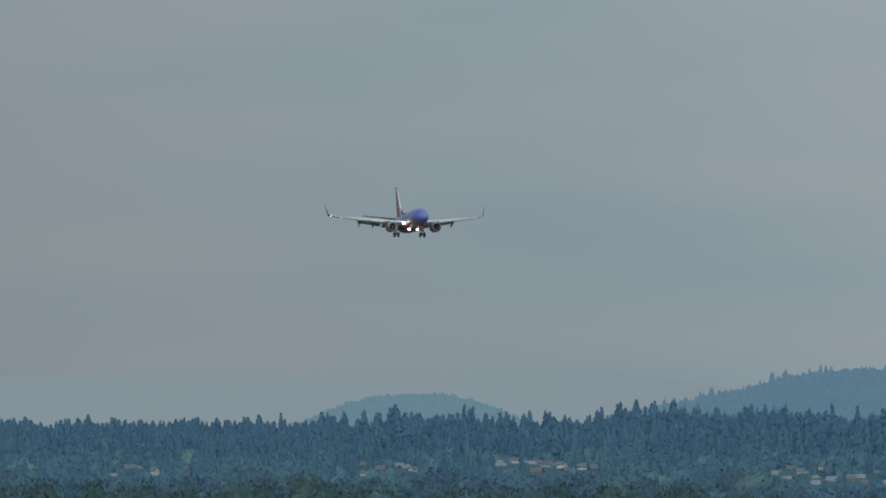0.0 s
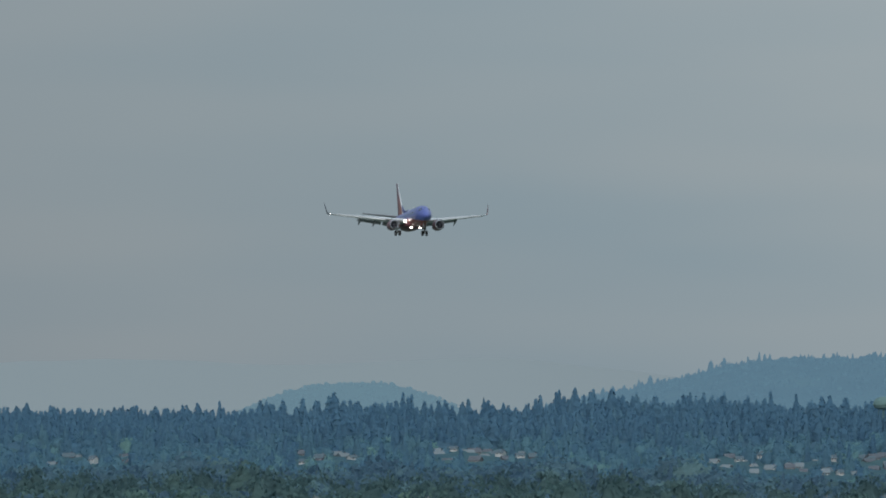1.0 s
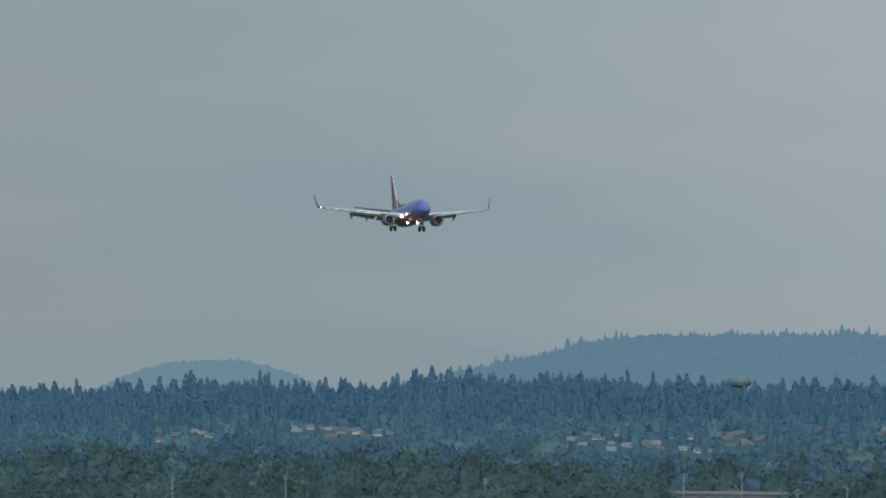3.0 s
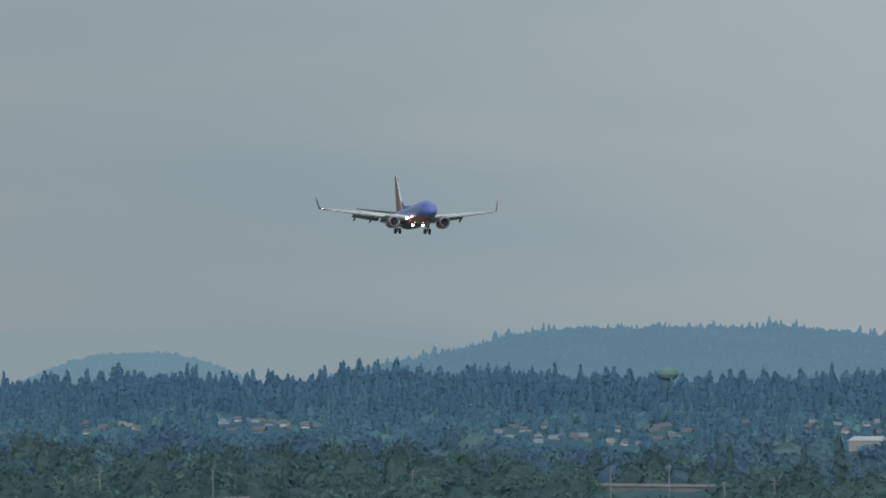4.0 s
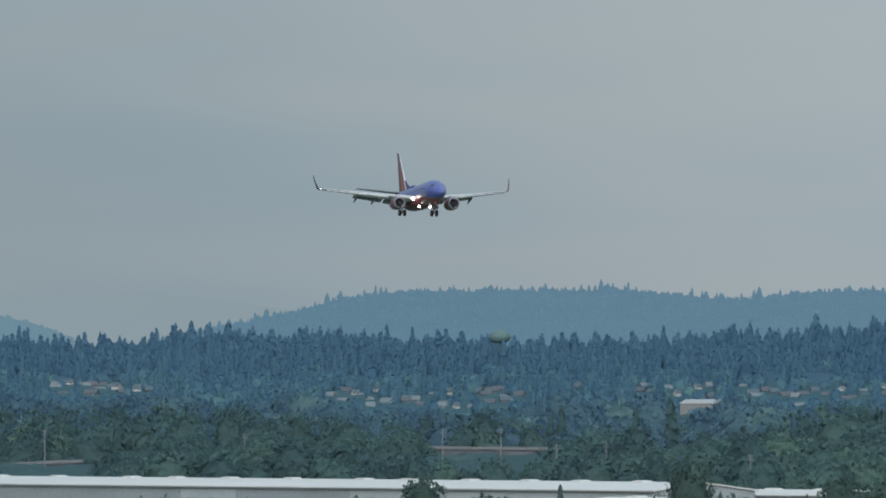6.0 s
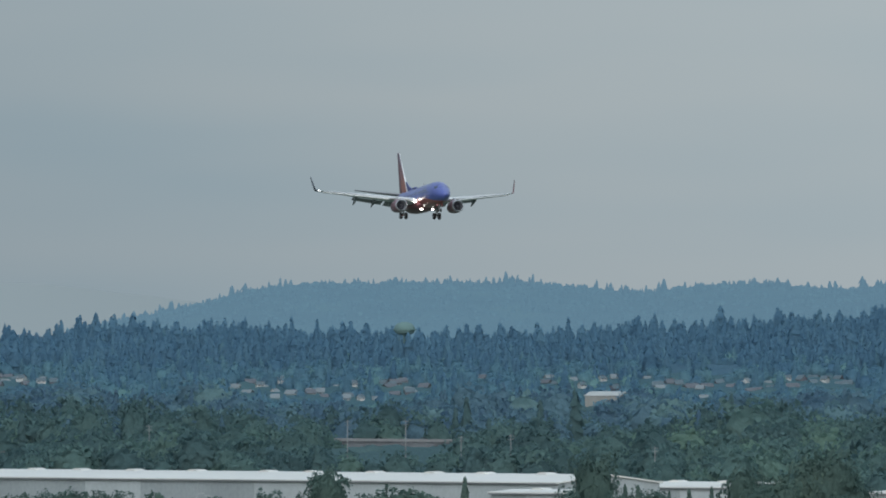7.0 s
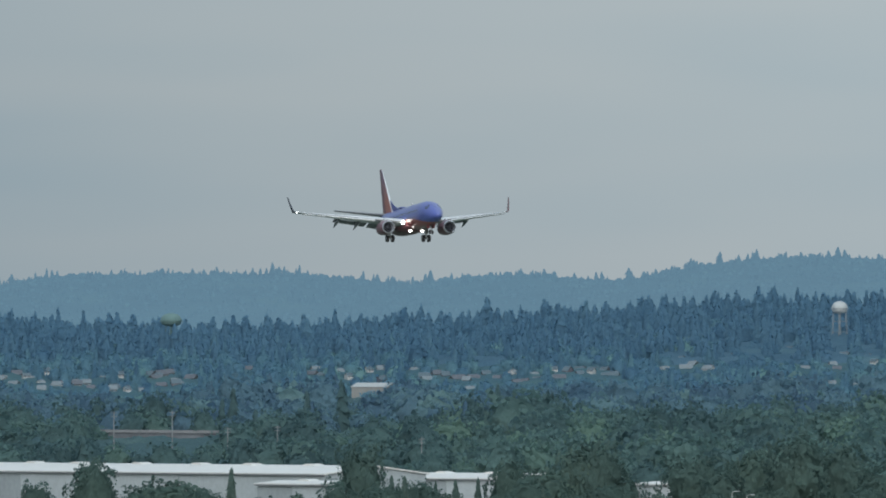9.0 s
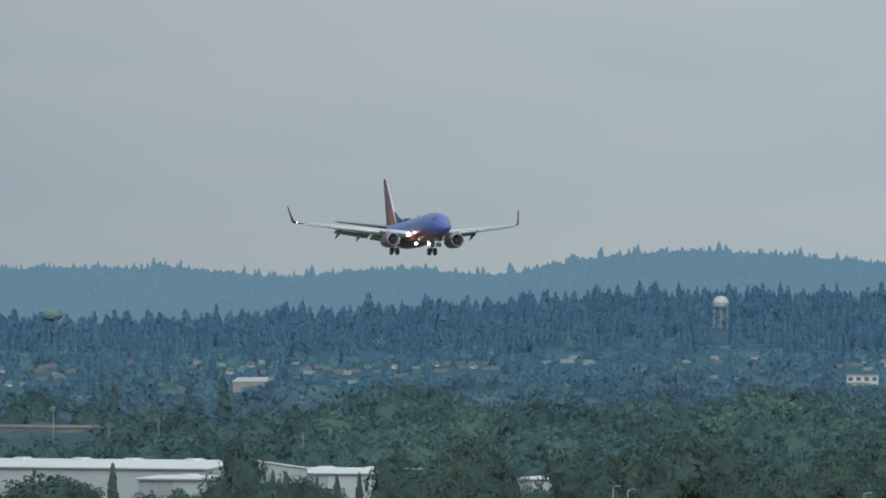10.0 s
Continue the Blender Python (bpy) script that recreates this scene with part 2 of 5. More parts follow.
def build_ground():
    near = np.radians(np.concatenate([np.arange(-180, -9, 9.0), np.arange(-9, 9.01, 0.12), np.arange(18, 180, 9.0)]))
    radii = np.concatenate([[0.02, 40, 200, 600, 1200, 2000, 2500], np.arange(2600, 5001, 25.0), [5400, 6200, 7000]])
    rr, aa = np.meshgrid(radii, near, indexing="ij")
    x, y = rr * np.sin(aa), rr * np.cos(aa)
    z = ground_height(x, y) + np.where(rr > 2700, 0.5 * np.sin(x * 0.05) * np.cos(y * 0.04), 0)
    n, m = rr.shape
    i, j = np.meshgrid(np.arange(n - 1), np.arange(m), indexing="ij")
    a, b = i * m + j, i * m + (j + 1) % m
    c, e = (i + 1) * m + (j + 1) % m, (i + 1) * m + j
    tris = np.concatenate([np.stack([a, b, c], -1).reshape(-1, 3), np.stack([a, c, e], -1).reshape(-1, 3)])
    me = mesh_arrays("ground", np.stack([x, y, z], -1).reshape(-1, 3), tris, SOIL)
    me.materials.append(HAZED_HILL_FLOOR)
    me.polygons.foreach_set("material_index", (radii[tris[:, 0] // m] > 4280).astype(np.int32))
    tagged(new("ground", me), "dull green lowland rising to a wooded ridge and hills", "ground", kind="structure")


build_ground()

# the faintest mountains, far beyond the hills, drawn as glowing haze
faint = smooth_curve([(-600, 690), (0, 668), (330, 655), (620, 668), (980, 652), (1150, 668), (1400, 700), (3600, 720)])


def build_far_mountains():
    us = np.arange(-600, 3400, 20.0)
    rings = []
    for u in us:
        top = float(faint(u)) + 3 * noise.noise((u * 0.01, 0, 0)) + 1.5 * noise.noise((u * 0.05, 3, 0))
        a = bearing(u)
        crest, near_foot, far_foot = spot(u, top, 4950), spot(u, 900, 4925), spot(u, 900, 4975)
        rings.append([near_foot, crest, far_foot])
    ob = part("backdrop_mountains", loft(rings), MOUNTAIN_HAZE)
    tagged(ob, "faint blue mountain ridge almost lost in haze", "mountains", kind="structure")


# haze-blue emission stands in for the air before the mountains
MOUNTAIN_HAZE = glow("mountain_haze_glow", (0.222, 0.294, 0.334), 0.78)
MOUNTAIN_HAZE.node_tree.nodes["Principled BSDF"].inputs["Base Color"].default_value = (0.01, 0.012, 0.012, 1)
build_far_mountains()


# ---- trees ----
def conifer_shape(rng, tiers, boughs, ragged=0.3):
    """A conifer of height 1 and radius 1: drooping boughs of uneven length round a slim dense core."""
    verts, tris, norms = [], [], []
    for z, r in ((0.02, 0.6), (0.3, 0.62), (0.6, 0.4), (0.86, 0.14), (0.97, 0.015)):
        for j in range(6):
            a = j * math.tau / 6
            verts.append((r * math.cos(a), r * math.sin(a), z))
            norms.append((0.5 * math.cos(a), 0.5 * math.sin(a), 0.8))
    for i in range(4):
        for j in range(6):
            p, q = i * 6 + j, i * 6 + (j + 1) % 6
            tris += [(p, q, q + 6), (p, q + 6, p + 6)]
    for i in range(tiers):
        s = (i + 0.3) / tiers
        z0 = 0.08 + 0.9 * s
        for j in range(boughs if s < 0.75 else max(3, boughs - 2)):
            a = i * 2.4 + (j + rng.uniform(-0.45, 0.45)) * math.tau / boughs
            r = min(1.0, 1.15 * (1 - s) ** 0.8) * rng.uniform(1 - ragged, 1.1) + 0.05
            z = z0 + rng.uniform(-0.8, 0.8) * 0.9 / tiers
            c, sn, half = math.cos(a), math.sin(a), 0.16 + 0.26 * r
            k, up, down = len(verts), 1.1 / tiers, 0.85 / tiers
            mid = 0.55 * r
            verts += [(0.3 * r * c, 0.3 * r * sn, min(0.995, z + up)), (mid * c - half * sn, mid * sn + half * c, z - 0.25 * down),
                      (r * c, r * sn, z - down * rng.uniform(0.2, 1.0)), (mid * c + half * sn, mid * sn - half * c, z - 0.25 * down)]
            norms += [(0.4 * c, 0.4 * sn, 0.8)] * 4
            tris += [(k, k + 2, k + 1), (k, k + 3, k + 2)]
    k = len(verts)
    for a in (0.3, 2.4, 4.5):
        verts.append((0.07 * math.cos(a), 0.07 * math.sin(a), 0.9))
        norms.append((0.5 * math.cos(a), 0.5 * math.sin(a), 0.8))
    verts.append((0, 0, 1.0))
    norms.append((0, 0, 1))
    tris += [(k, k + 1, k + 3), (k + 1, k + 2, k + 3), (k + 2, k, k + 3)]
    v, nrm = np.array(verts), np.array(norms)
    return v, np.array(tris), nrm / np.linalg.norm(nrm, axis=1)[:, None]


PHI = (1 + 5 ** 0.5) / 2
ICO_V = np.array([(-1, PHI, 0), (1, PHI, 0), (-1, -PHI, 0), (1, -PHI, 0), (0, -1, PHI), (0, 1, PHI),
                  (0, -1, -PHI), (0, 1, -PHI), (PHI, 0, -1), (PHI, 0, 1), (-PHI, 0, -1), (-PHI, 0, 1)]) / math.hypot(1, PHI)
ICO_F = np.array([(0, 11, 5), (0, 5, 1), (0, 1, 7), (0, 7, 10), (0, 10, 11), (1, 5, 9), (5, 11, 4), (11, 10, 2), (10, 7, 6), (7, 1, 8),
                  (3, 9, 4), (3, 4, 2), (3, 2, 6), (3, 6, 8), (3, 8, 9), (4, 9, 5), (2, 4, 11), (6, 2, 10), (8, 6, 7), (9, 8, 1)])


def finer(v, f):
    """Each triangle of a round shape split in four."""
    v, cache, out = [tuple(p) for p in v], {}, []

    def middle(i, j):
        k = (min(i, j), max(i, j))
        if k not in cache:
            p = np.array(v[i]) + np.array(v[j])
            v.append(tuple(p / np.linalg.norm(p)))
            cache[k] = len(v) - 1
        return cache[k]
    for a, b, c in f:
        x, y, z = middle(a, b), middle(b, c), middle(c, a)
        out += [(a, x, z), (x, b, y), (z, y, c), (x, y, z)]
    return np.array(v), np.array(out)


ICO_2 = finer(ICO_V, ICO_F)


def crown_shape(rng, ball, leaves, leaf=0.12, rough=0.3, squat=0.5, shag=0.09, toss=0.42):
    """A broadleaf crown of height 1 and radius 1: an uneven lumpy mass with a ragged coat of leaf clumps."""
    v, f = ball
    off = Vector((rng.uniform(0, 90), rng.uniform(0, 90), rng.uniform(0, 90)))
    lean = np.array([rng.uniform(-0.15, 0.15), rng.uniform(-0.15, 0.15), 0])

    def skin(d):
        r = 1 + rough * 1.5 * noise.noise(Vector(d) * 1.7 + off) + rough * 0.8 * noise.noise(Vector(d) * 4.1 + off)
        return np.array(d) * r * np.array([1, 1, squat]) * 0.92 + np.array([0, 0, 0.5]) + lean * d[2]
    w = np.array([skin(p) for p in v])
    w[:, :2] *= np.where(w[:, 2:3] < 0.4, 0.75 + 0.25 * np.clip(w[:, 2:3], 0, 0.4) / 0.4, 1)
    fn = np.cross(w[f[:, 1]] - w[f[:, 0]], w[f[:, 2]] - w[f[:, 0]])
    nrm = np.zeros_like(w)
    for k in range(3):
        np.add.at(nrm, f[:, k], fn)
    if (nrm * (w - np.array([0, 0, 0.5]))).sum() < 0:
        nrm = -nrm
    nrm /= np.linalg.norm(nrm, axis=1)[:, None]
    core = 0.84 if leaves > 40 else 1.0
    verts, tris, norms, k = [(w - np.array([0, 0, 0.5])) * core + np.array([0, 0, 0.5])], [f], [nrm * 0.2 + v * 0.5 + np.array([0, 0, 0.35])], len(w)
    for _ in range(leaves):
        d = Vector((rng.gauss(0, 1), rng.gauss(0, 1), rng.gauss(0.3, 1))).normalized()
        p = skin(d) + np.array(d) * np.array([1, 1, squat]) * rng.uniform(-0.03, shag)
        t = (d + Vector((rng.gauss(0, toss), rng.gauss(0, toss), rng.gauss(0, toss)))).normalized()
        e1 = t.orthogonal().normalized()
        e2 = t.cross(e1)
        s = leaf * rng.uniform(0.5, 1.3)
        verts.append(np.array([p + np.array(e1 * x + e2 * y) * np.array([1, 1, squat]) for x, y in ((-s, -s * 0.6), (s * 0.8, -s), (s, s * 0.7), (-s * 0.7, s))]))
        # the corners run round so that every clump faces outwards
        flip = t.dot(d) < 0
        tris.append(np.array([(k, k + 2, k + 1), (k, k + 3, k + 2)] if flip else [(k, k + 1, k + 2), (k, k + 2, k + 3)]))
        if flip:
            t = -t
        norms.append(np.repeat(np.array(d * 0.65 + t * 0.14 + Vector((0, 0, 0.35)))[None], 4, 0))
        k += 4
    v, n = np.concatenate(verts), np.concatenate(norms)
    v[:, 2] = np.clip(v[:, 2], 0.02, None) / v[:, 2].max()
    return v, np.concatenate(tris), n / np.linalg.norm(n, axis=1)[:, None]


def scatter(name, mat, label, category, sites, shapes):
    """One object with a tree at each site (x, y, z, height, radius, tint, shape)."""
    verts, tris, tints, norms, k = [], [], [], [], 0
    sites = np.array(sites)
    rng = np.random.default_rng(5)
    for s, (v, f, nm) in enumerate(shapes):
        rows = sites[sites[:, 6] == s]
        if not len(rows):
            continue
        a = rng.uniform(0, 6.28, len(rows))[:, None]
        x = (v[None, :, 0] * np.cos(a) - v[None, :, 1] * np.sin(a)) * rows[:, 4:5] + rows[:, 0:1]
        y = (v[None, :, 0] * np.sin(a) + v[None, :, 1] * np.cos(a)) * rows[:, 4:5] + rows[:, 1:2]
        z = v[None, :, 2] * rows[:, 3:4] + rows[:, 2:3]
        verts.append(np.stack([x, y, z], -1).reshape(-1, 3))
        tris.append((f[None] + (np.arange(len(rows)) * len(v))[:, None, None] + k).reshape(-1, 3))
        nx, ny = nm[None, :, 0] * np.cos(a) - nm[None, :, 1] * np.sin(a), nm[None, :, 0] * np.sin(a) + nm[None, :, 1] * np.cos(a)
        norms.append(np.stack([nx, ny, np.broadcast_to(nm[None, :, 2], nx.shape)], -1).reshape(-1, 3))
        tints.append(np.repeat(np.clip(rows[:, 5], 0.05, 0.78), len(v)))
        k += len(rows) * len(v)
    me = mesh_arrays(name, np.concatenate(verts), np.concatenate(tris), mat, np.concatenate(tints), np.concatenate(norms))
    tagged(new(name, me), label, category, kind="stuff")


shape_rng = random.Random(11)
FIRS = [conifer_shape(shape_rng, 9, 5) for _ in range(5)]
SMALL_FIRS = [conifer_shape(shape_rng, 5, 4) for _ in range(4)]
CROWNS = [crown_shape(shape_rng, ICO_2, 110, 0.11, 0.34, shape_rng.uniform(0.48, 0.62), 0.1, 0.6) for _ in range(7)]
BIG_CROWNS = [crown_shape(shape_rng, ICO_2, 380, 0.075, 0.36, shape_rng.uniform(0.48, 0.64), 0.1, 0.7) for _ in range(7)]
SMALL_CROWNS = [crown_shape(shape_rng, ICO_2, 14, 0.16) for _ in range(3)]

# what stays clear of trees standing in front of it: bearing from, to, top level, foot level, distance
CLEAR = []


def hidden_by(u, d, top, half):
    return any(d < c[4] + 4 and c[0] - 0.6 * half < u < c[1] + 0.6 * half and top < c[2] + 9 for c in CLEAR)


def landmark(u, v, d, slim, tint, shapes):
    """The site of a tall tree whose top stands at bearing u and level v."""
    p = spot(u, v, d)
    z = height_at_fast(u, d)
    h = max(3.0, p.z - z)
    return p.x, p.y, z - 0.3, h, h * slim, tint, int(u) % shapes


def sites_in(seed, u0, u1, d0, d1, gap, rule):
    """Random sites of a belt of woods. rule(rng, u, d) gives height, radius, tint and shape, or None."""
    rng = random.Random(seed)
    width = (u1 - u0) * 0.5 * (d0 + d1) / FOCAL
    out = []
    for _ in range(int(width * (d1 - d0) / gap ** 2)):
        u, d = rng.uniform(u0, u1), rng.uniform(d0, d1)
        got = rule(rng, u, d)
        if got is None:
            continue
        h, r, tint, shape = got
        a = bearing(u)
        x, y = d * math.sin(a), d * math.cos(a)
        z = height_at_fast(u, d)
        top = V_LEVEL - (z + h - EYE.z) * FOCAL / d
        if hidden_by(u, d, top, r * FOCAL / d):
            continue
        out.append((x, y, z - 0.3, h, r, tint, shape))
    return out


GRID_U, GRID_D = np.arange(-420, 3621, 10.0), np.arange(2600, 5001, 10.0)
_uu, _dd = np.meshgrid(GRID_U, GRID_D, indexing="ij")
GRID_Z = ground_height(_dd * np.sin((_uu - U_MID) / FOCAL), _dd * np.cos((_uu - U_MID) / FOCAL))


def height_at_fast(u, d):
    i, j = (u - GRID_U[0]) / 10, (d - GRID_D[0]) / 10
    i0, j0 = min(max(int(i), 0), len(GRID_U) - 2), min(max(int(j), 0), len(GRID_D) - 2)
    a, b = i - i0, j - j0
    return float((GRID_Z[i0, j0] * (1 - b) + GRID_Z[i0, j0 + 1] * b) * (1 - a) + (GRID_Z[i0 + 1, j0] * (1 - b) + GRID_Z[i0 + 1, j0 + 1] * b) * a)


def canopy(name, mat, label, u0, u1, d0, d1, lift, rough, seed):
    """The closed roof of foliage, or thicket, out of which the single trees rise; added to veil dark gaps like haze."""
    us, ds = np.arange(u0, u1 + 1, 9.0), np.arange(d0, d1 + 1, 5.0)
    uu, dd = np.meshgrid(us, ds, indexing="ij")
    aa = (uu - U_MID) / FOCAL
    x, y = dd * np.sin(aa), dd * np.cos(aa)
    bump = np.array([noise.noise((px * 0.11, py * 0.11, seed)) + 0.8 * noise.noise((px * 0.37, py * 0.37, seed + 7)) for px, py in zip(x.ravel(), y.ravel())]).reshape(x.shape)
    hue = np.array([0.5 + 0.45 * noise.noise((px * 0.03, py * 0.03, seed + 3)) for px, py in zip(x.ravel(), y.ravel())])
    edge = np.clip(np.minimum((dd - d0) / 12, (d1 - dd) / 12), 0, 1)
    z = ground_height(x, y) - 0.4 + edge * (lift + rough * bump)
    n, m = x.shape
    i, j = np.meshgrid(np.arange(n - 1), np.arange(m - 1), indexing="ij")
    a, b, c, e = i * m + j, (i + 1) * m + j, (i + 1) * m + j + 1, i * m + j + 1
    tris = np.concatenate([np.stack([a, b, c], -1).reshape(-1, 3), np.stack([a, c, e], -1).reshape(-1, 3)])
    me = mesh_arrays(name, np.stack([x, y, z], -1).reshape(-1, 3), tris, mat, hue)
    me.polygons.foreach_set("use_smooth", np.ones(len(tris), dtype=bool))
    tagged(new(name, me), label, "undergrowth", kind="stuff")


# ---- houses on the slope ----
# tan, red and brown are dim here, with blue their strongest part
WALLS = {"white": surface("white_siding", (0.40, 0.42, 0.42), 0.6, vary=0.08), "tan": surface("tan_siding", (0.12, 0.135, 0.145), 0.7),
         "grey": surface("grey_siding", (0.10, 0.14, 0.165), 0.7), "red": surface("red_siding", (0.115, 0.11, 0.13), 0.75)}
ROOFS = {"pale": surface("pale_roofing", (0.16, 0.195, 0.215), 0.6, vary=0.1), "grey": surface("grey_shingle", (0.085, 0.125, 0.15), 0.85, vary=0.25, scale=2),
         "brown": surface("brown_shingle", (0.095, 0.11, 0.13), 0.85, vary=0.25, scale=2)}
GLASS = surface("dark_window", (0.05, 0.065, 0.08), 0.12, vary=0.05)
TRIM = surface("white_trim", (0.4, 0.42, 0.42), 0.5, vary=0.05)


def house(w, depth, eave, ridge, wall, roof, label, storeys=1):
    """A gabled house with its long side along x, its front towards -y."""
    root = new("house")
    tagged(root, label, "house", "houses on the slope")
    hw, hd = w / 2, depth / 2
    wv = [(-hw, -hd, -1.5), (hw, -hd, -1.5), (hw, hd, -1.5), (-hw, hd, -1.5), (-hw, -hd, eave), (hw, -hd, eave), (hw, hd, eave), (-hw, hd, eave),
          (-hw, 0, ridge - 0.1), (hw, 0, ridge - 0.1)]
    part("wall", (wv, [(0, 1, 5, 4), (1, 2, 6, 9, 5), (2, 3, 7, 6), (3, 0, 4, 8, 7)]), WALLS[wall], root)
    o, t = 0.35, 0.16
    k = (ridge - eave) / hd
    for s in (-1, 1):
        a, b = (-hw - o, s * (hd + o), eave - o * k), (-hw - o, 0, ridge)
        rv = [(sx * (hw + o), y, z + dz) for sx in (-1, 1) for y, z in (a[1:], b[1:]) for dz in (0, t)]
        part("roof", (rv, [(0, 1, 3, 2), (4, 6, 7, 5), (0, 4, 5, 1), (2, 3, 7, 6), (1, 5, 7, 3), (0, 2, 6, 4)]), ROOFS[roof], root)
    part("chimney", box(hw * 0.4, hw * 0.4 + 0.5, 0.2, 0.7, eave, ridge + 0.5), WALLS["red"], root)
    n = max(2, int(w / 2.4))
    for st in range(storeys):
        for i in range(n):
            x = -hw + (i + 0.5) * w / n
            z0 = 0.8 + st * 2.4
            if st == 0 and i == n // 2:
                part("door", box(x - 0.45, x + 0.45, -hd - 0.06, -hd + 0.04, 0, 2.0), WALLS["red" if wall == "white" else "white"], root)
                continue
            win = part("window", box(x - 0.55, x + 0.55, -hd - 0.05, -hd + 0.04, z0, z0 + 1.1), TRIM, root)
            part("pane", box(x - 0.45, x + 0.45, -hd - 0.07, -hd - 0.052, z0 + 0.1, z0 + 1.0), GLASS, win)
    return root


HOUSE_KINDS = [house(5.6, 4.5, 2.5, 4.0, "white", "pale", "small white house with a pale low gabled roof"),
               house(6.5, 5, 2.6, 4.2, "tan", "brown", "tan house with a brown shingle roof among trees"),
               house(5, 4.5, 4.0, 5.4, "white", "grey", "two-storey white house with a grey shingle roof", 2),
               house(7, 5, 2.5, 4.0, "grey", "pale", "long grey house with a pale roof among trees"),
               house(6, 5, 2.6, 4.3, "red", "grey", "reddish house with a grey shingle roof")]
# bearing, level of the foot, kind, turn in degrees
HOUSE_SITES = [(884, 830, 0, 10), (910, 828, 2, -8), (936, 832, 3, 15), (965, 836, 0, 30), (984, 833, 4, -10), (1029, 840, 2, 5), (1004, 842, 1, 25),
               (950, 846, 1, -20), (704, 837, 3, 5), (640, 834, 1, 12), (245, 838, 3, 0), (330, 840, 1, 15),
               (1372, 846, 0, 20), (1399, 841, 1, 10), (1423, 848, 0, 50), (1453, 842, 2, 5), (1443, 868, 0, 0), (1523, 856, 3, 0), (1500, 857, 0, 5), (1553, 848, 3, 3),
               (1584, 847, 2, 0), (1567, 868, 3, 5), (1670, 838, 1, 0), (1645, 842, 4, 20), (1681, 858, 4, 5), (1655, 860, 1, -6), (1758, 875, 3, 5), (1810, 832, 1, 0),
               (1928, 831, 0, 20), (1971, 836, 3, 0), (1966, 931, 0, 0), (2043, 832, 0, 5), (2098, 832, 3, 0), (2154, 817, 0, 0), (2244, 815, 3, 0), (2222, 818, 1, 0),
               (2176, 848, 1, 30), (2195, 852, 3, -10), (2310, 839, 3, 0), (2201, 868, 0, 15), (2277, 838, 0, 60), (2359, 847, 1, 0), (2420, 832, 4, 0), (2395, 838, 4, 15),
               (2440, 842, 4, -10), (2499, 889, 0, 25), (2583, 830, 3, 0), (2573, 811, 1, 0), (2545, 829, 0, 40), (2120, 846, 4, 0), (2140, 838, 1, 0), (2690, 796, 2, 0),
               (2902, 804, 3, 0), (2918, 806, 2, 60), (2794, 829, 3, 0), (2839, 857, 0, 0), (2885, 858, 3, 5), (3110, 830, 2, 0), (3139, 831, 3, 0), (3085, 834, 1, 10),
               (2749, 805, 1, 0), (3160, 838, 1, 0), (1620, 870, 3, 0), (2660, 812, 4, 0), (2850, 832, 1, 0)]


# streets of smaller houses, half hidden by their gardens: bearing from, to, level, how many
STREETS = [(870, 1060, 838, 7), (1360, 1480, 852, 5), (1500, 1600, 862, 4), (1620, 1710, 848, 6), (1900, 2060, 842, 5), (2110, 2330, 846, 10), (2330, 2470, 836, 6),
           (2540, 2640, 822, 4), (2680, 2790, 808, 3), (2820, 2940, 820, 4), (3060, 3180, 842, 5), (180, 340, 844, 4), (620, 760, 846, 4)]


def street_sites():
    rng = random.Random(29)
    for u0, u1, v, count in STREETS:
        for i in range(count):
            u = u0 + (i + rng.uniform(0.1, 0.9)) * (u1 - u0) / count
            yield u, v + rng.uniform(-10, 10), rng.choice((1, 4, 4, 1, 3, 2, 0)), rng.uniform(-40, 40)


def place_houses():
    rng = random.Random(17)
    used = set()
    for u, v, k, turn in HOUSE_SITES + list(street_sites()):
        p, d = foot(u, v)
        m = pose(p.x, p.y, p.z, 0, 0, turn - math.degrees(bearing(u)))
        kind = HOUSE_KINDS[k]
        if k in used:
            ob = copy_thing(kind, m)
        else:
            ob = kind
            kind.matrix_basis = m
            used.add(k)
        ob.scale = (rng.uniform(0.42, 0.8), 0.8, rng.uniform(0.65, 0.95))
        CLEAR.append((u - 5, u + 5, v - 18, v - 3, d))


place_houses()


SHED_ROOF = surface("shed_roofing", (0.37, 0.39, 0.39), 0.5, vary=0.08)


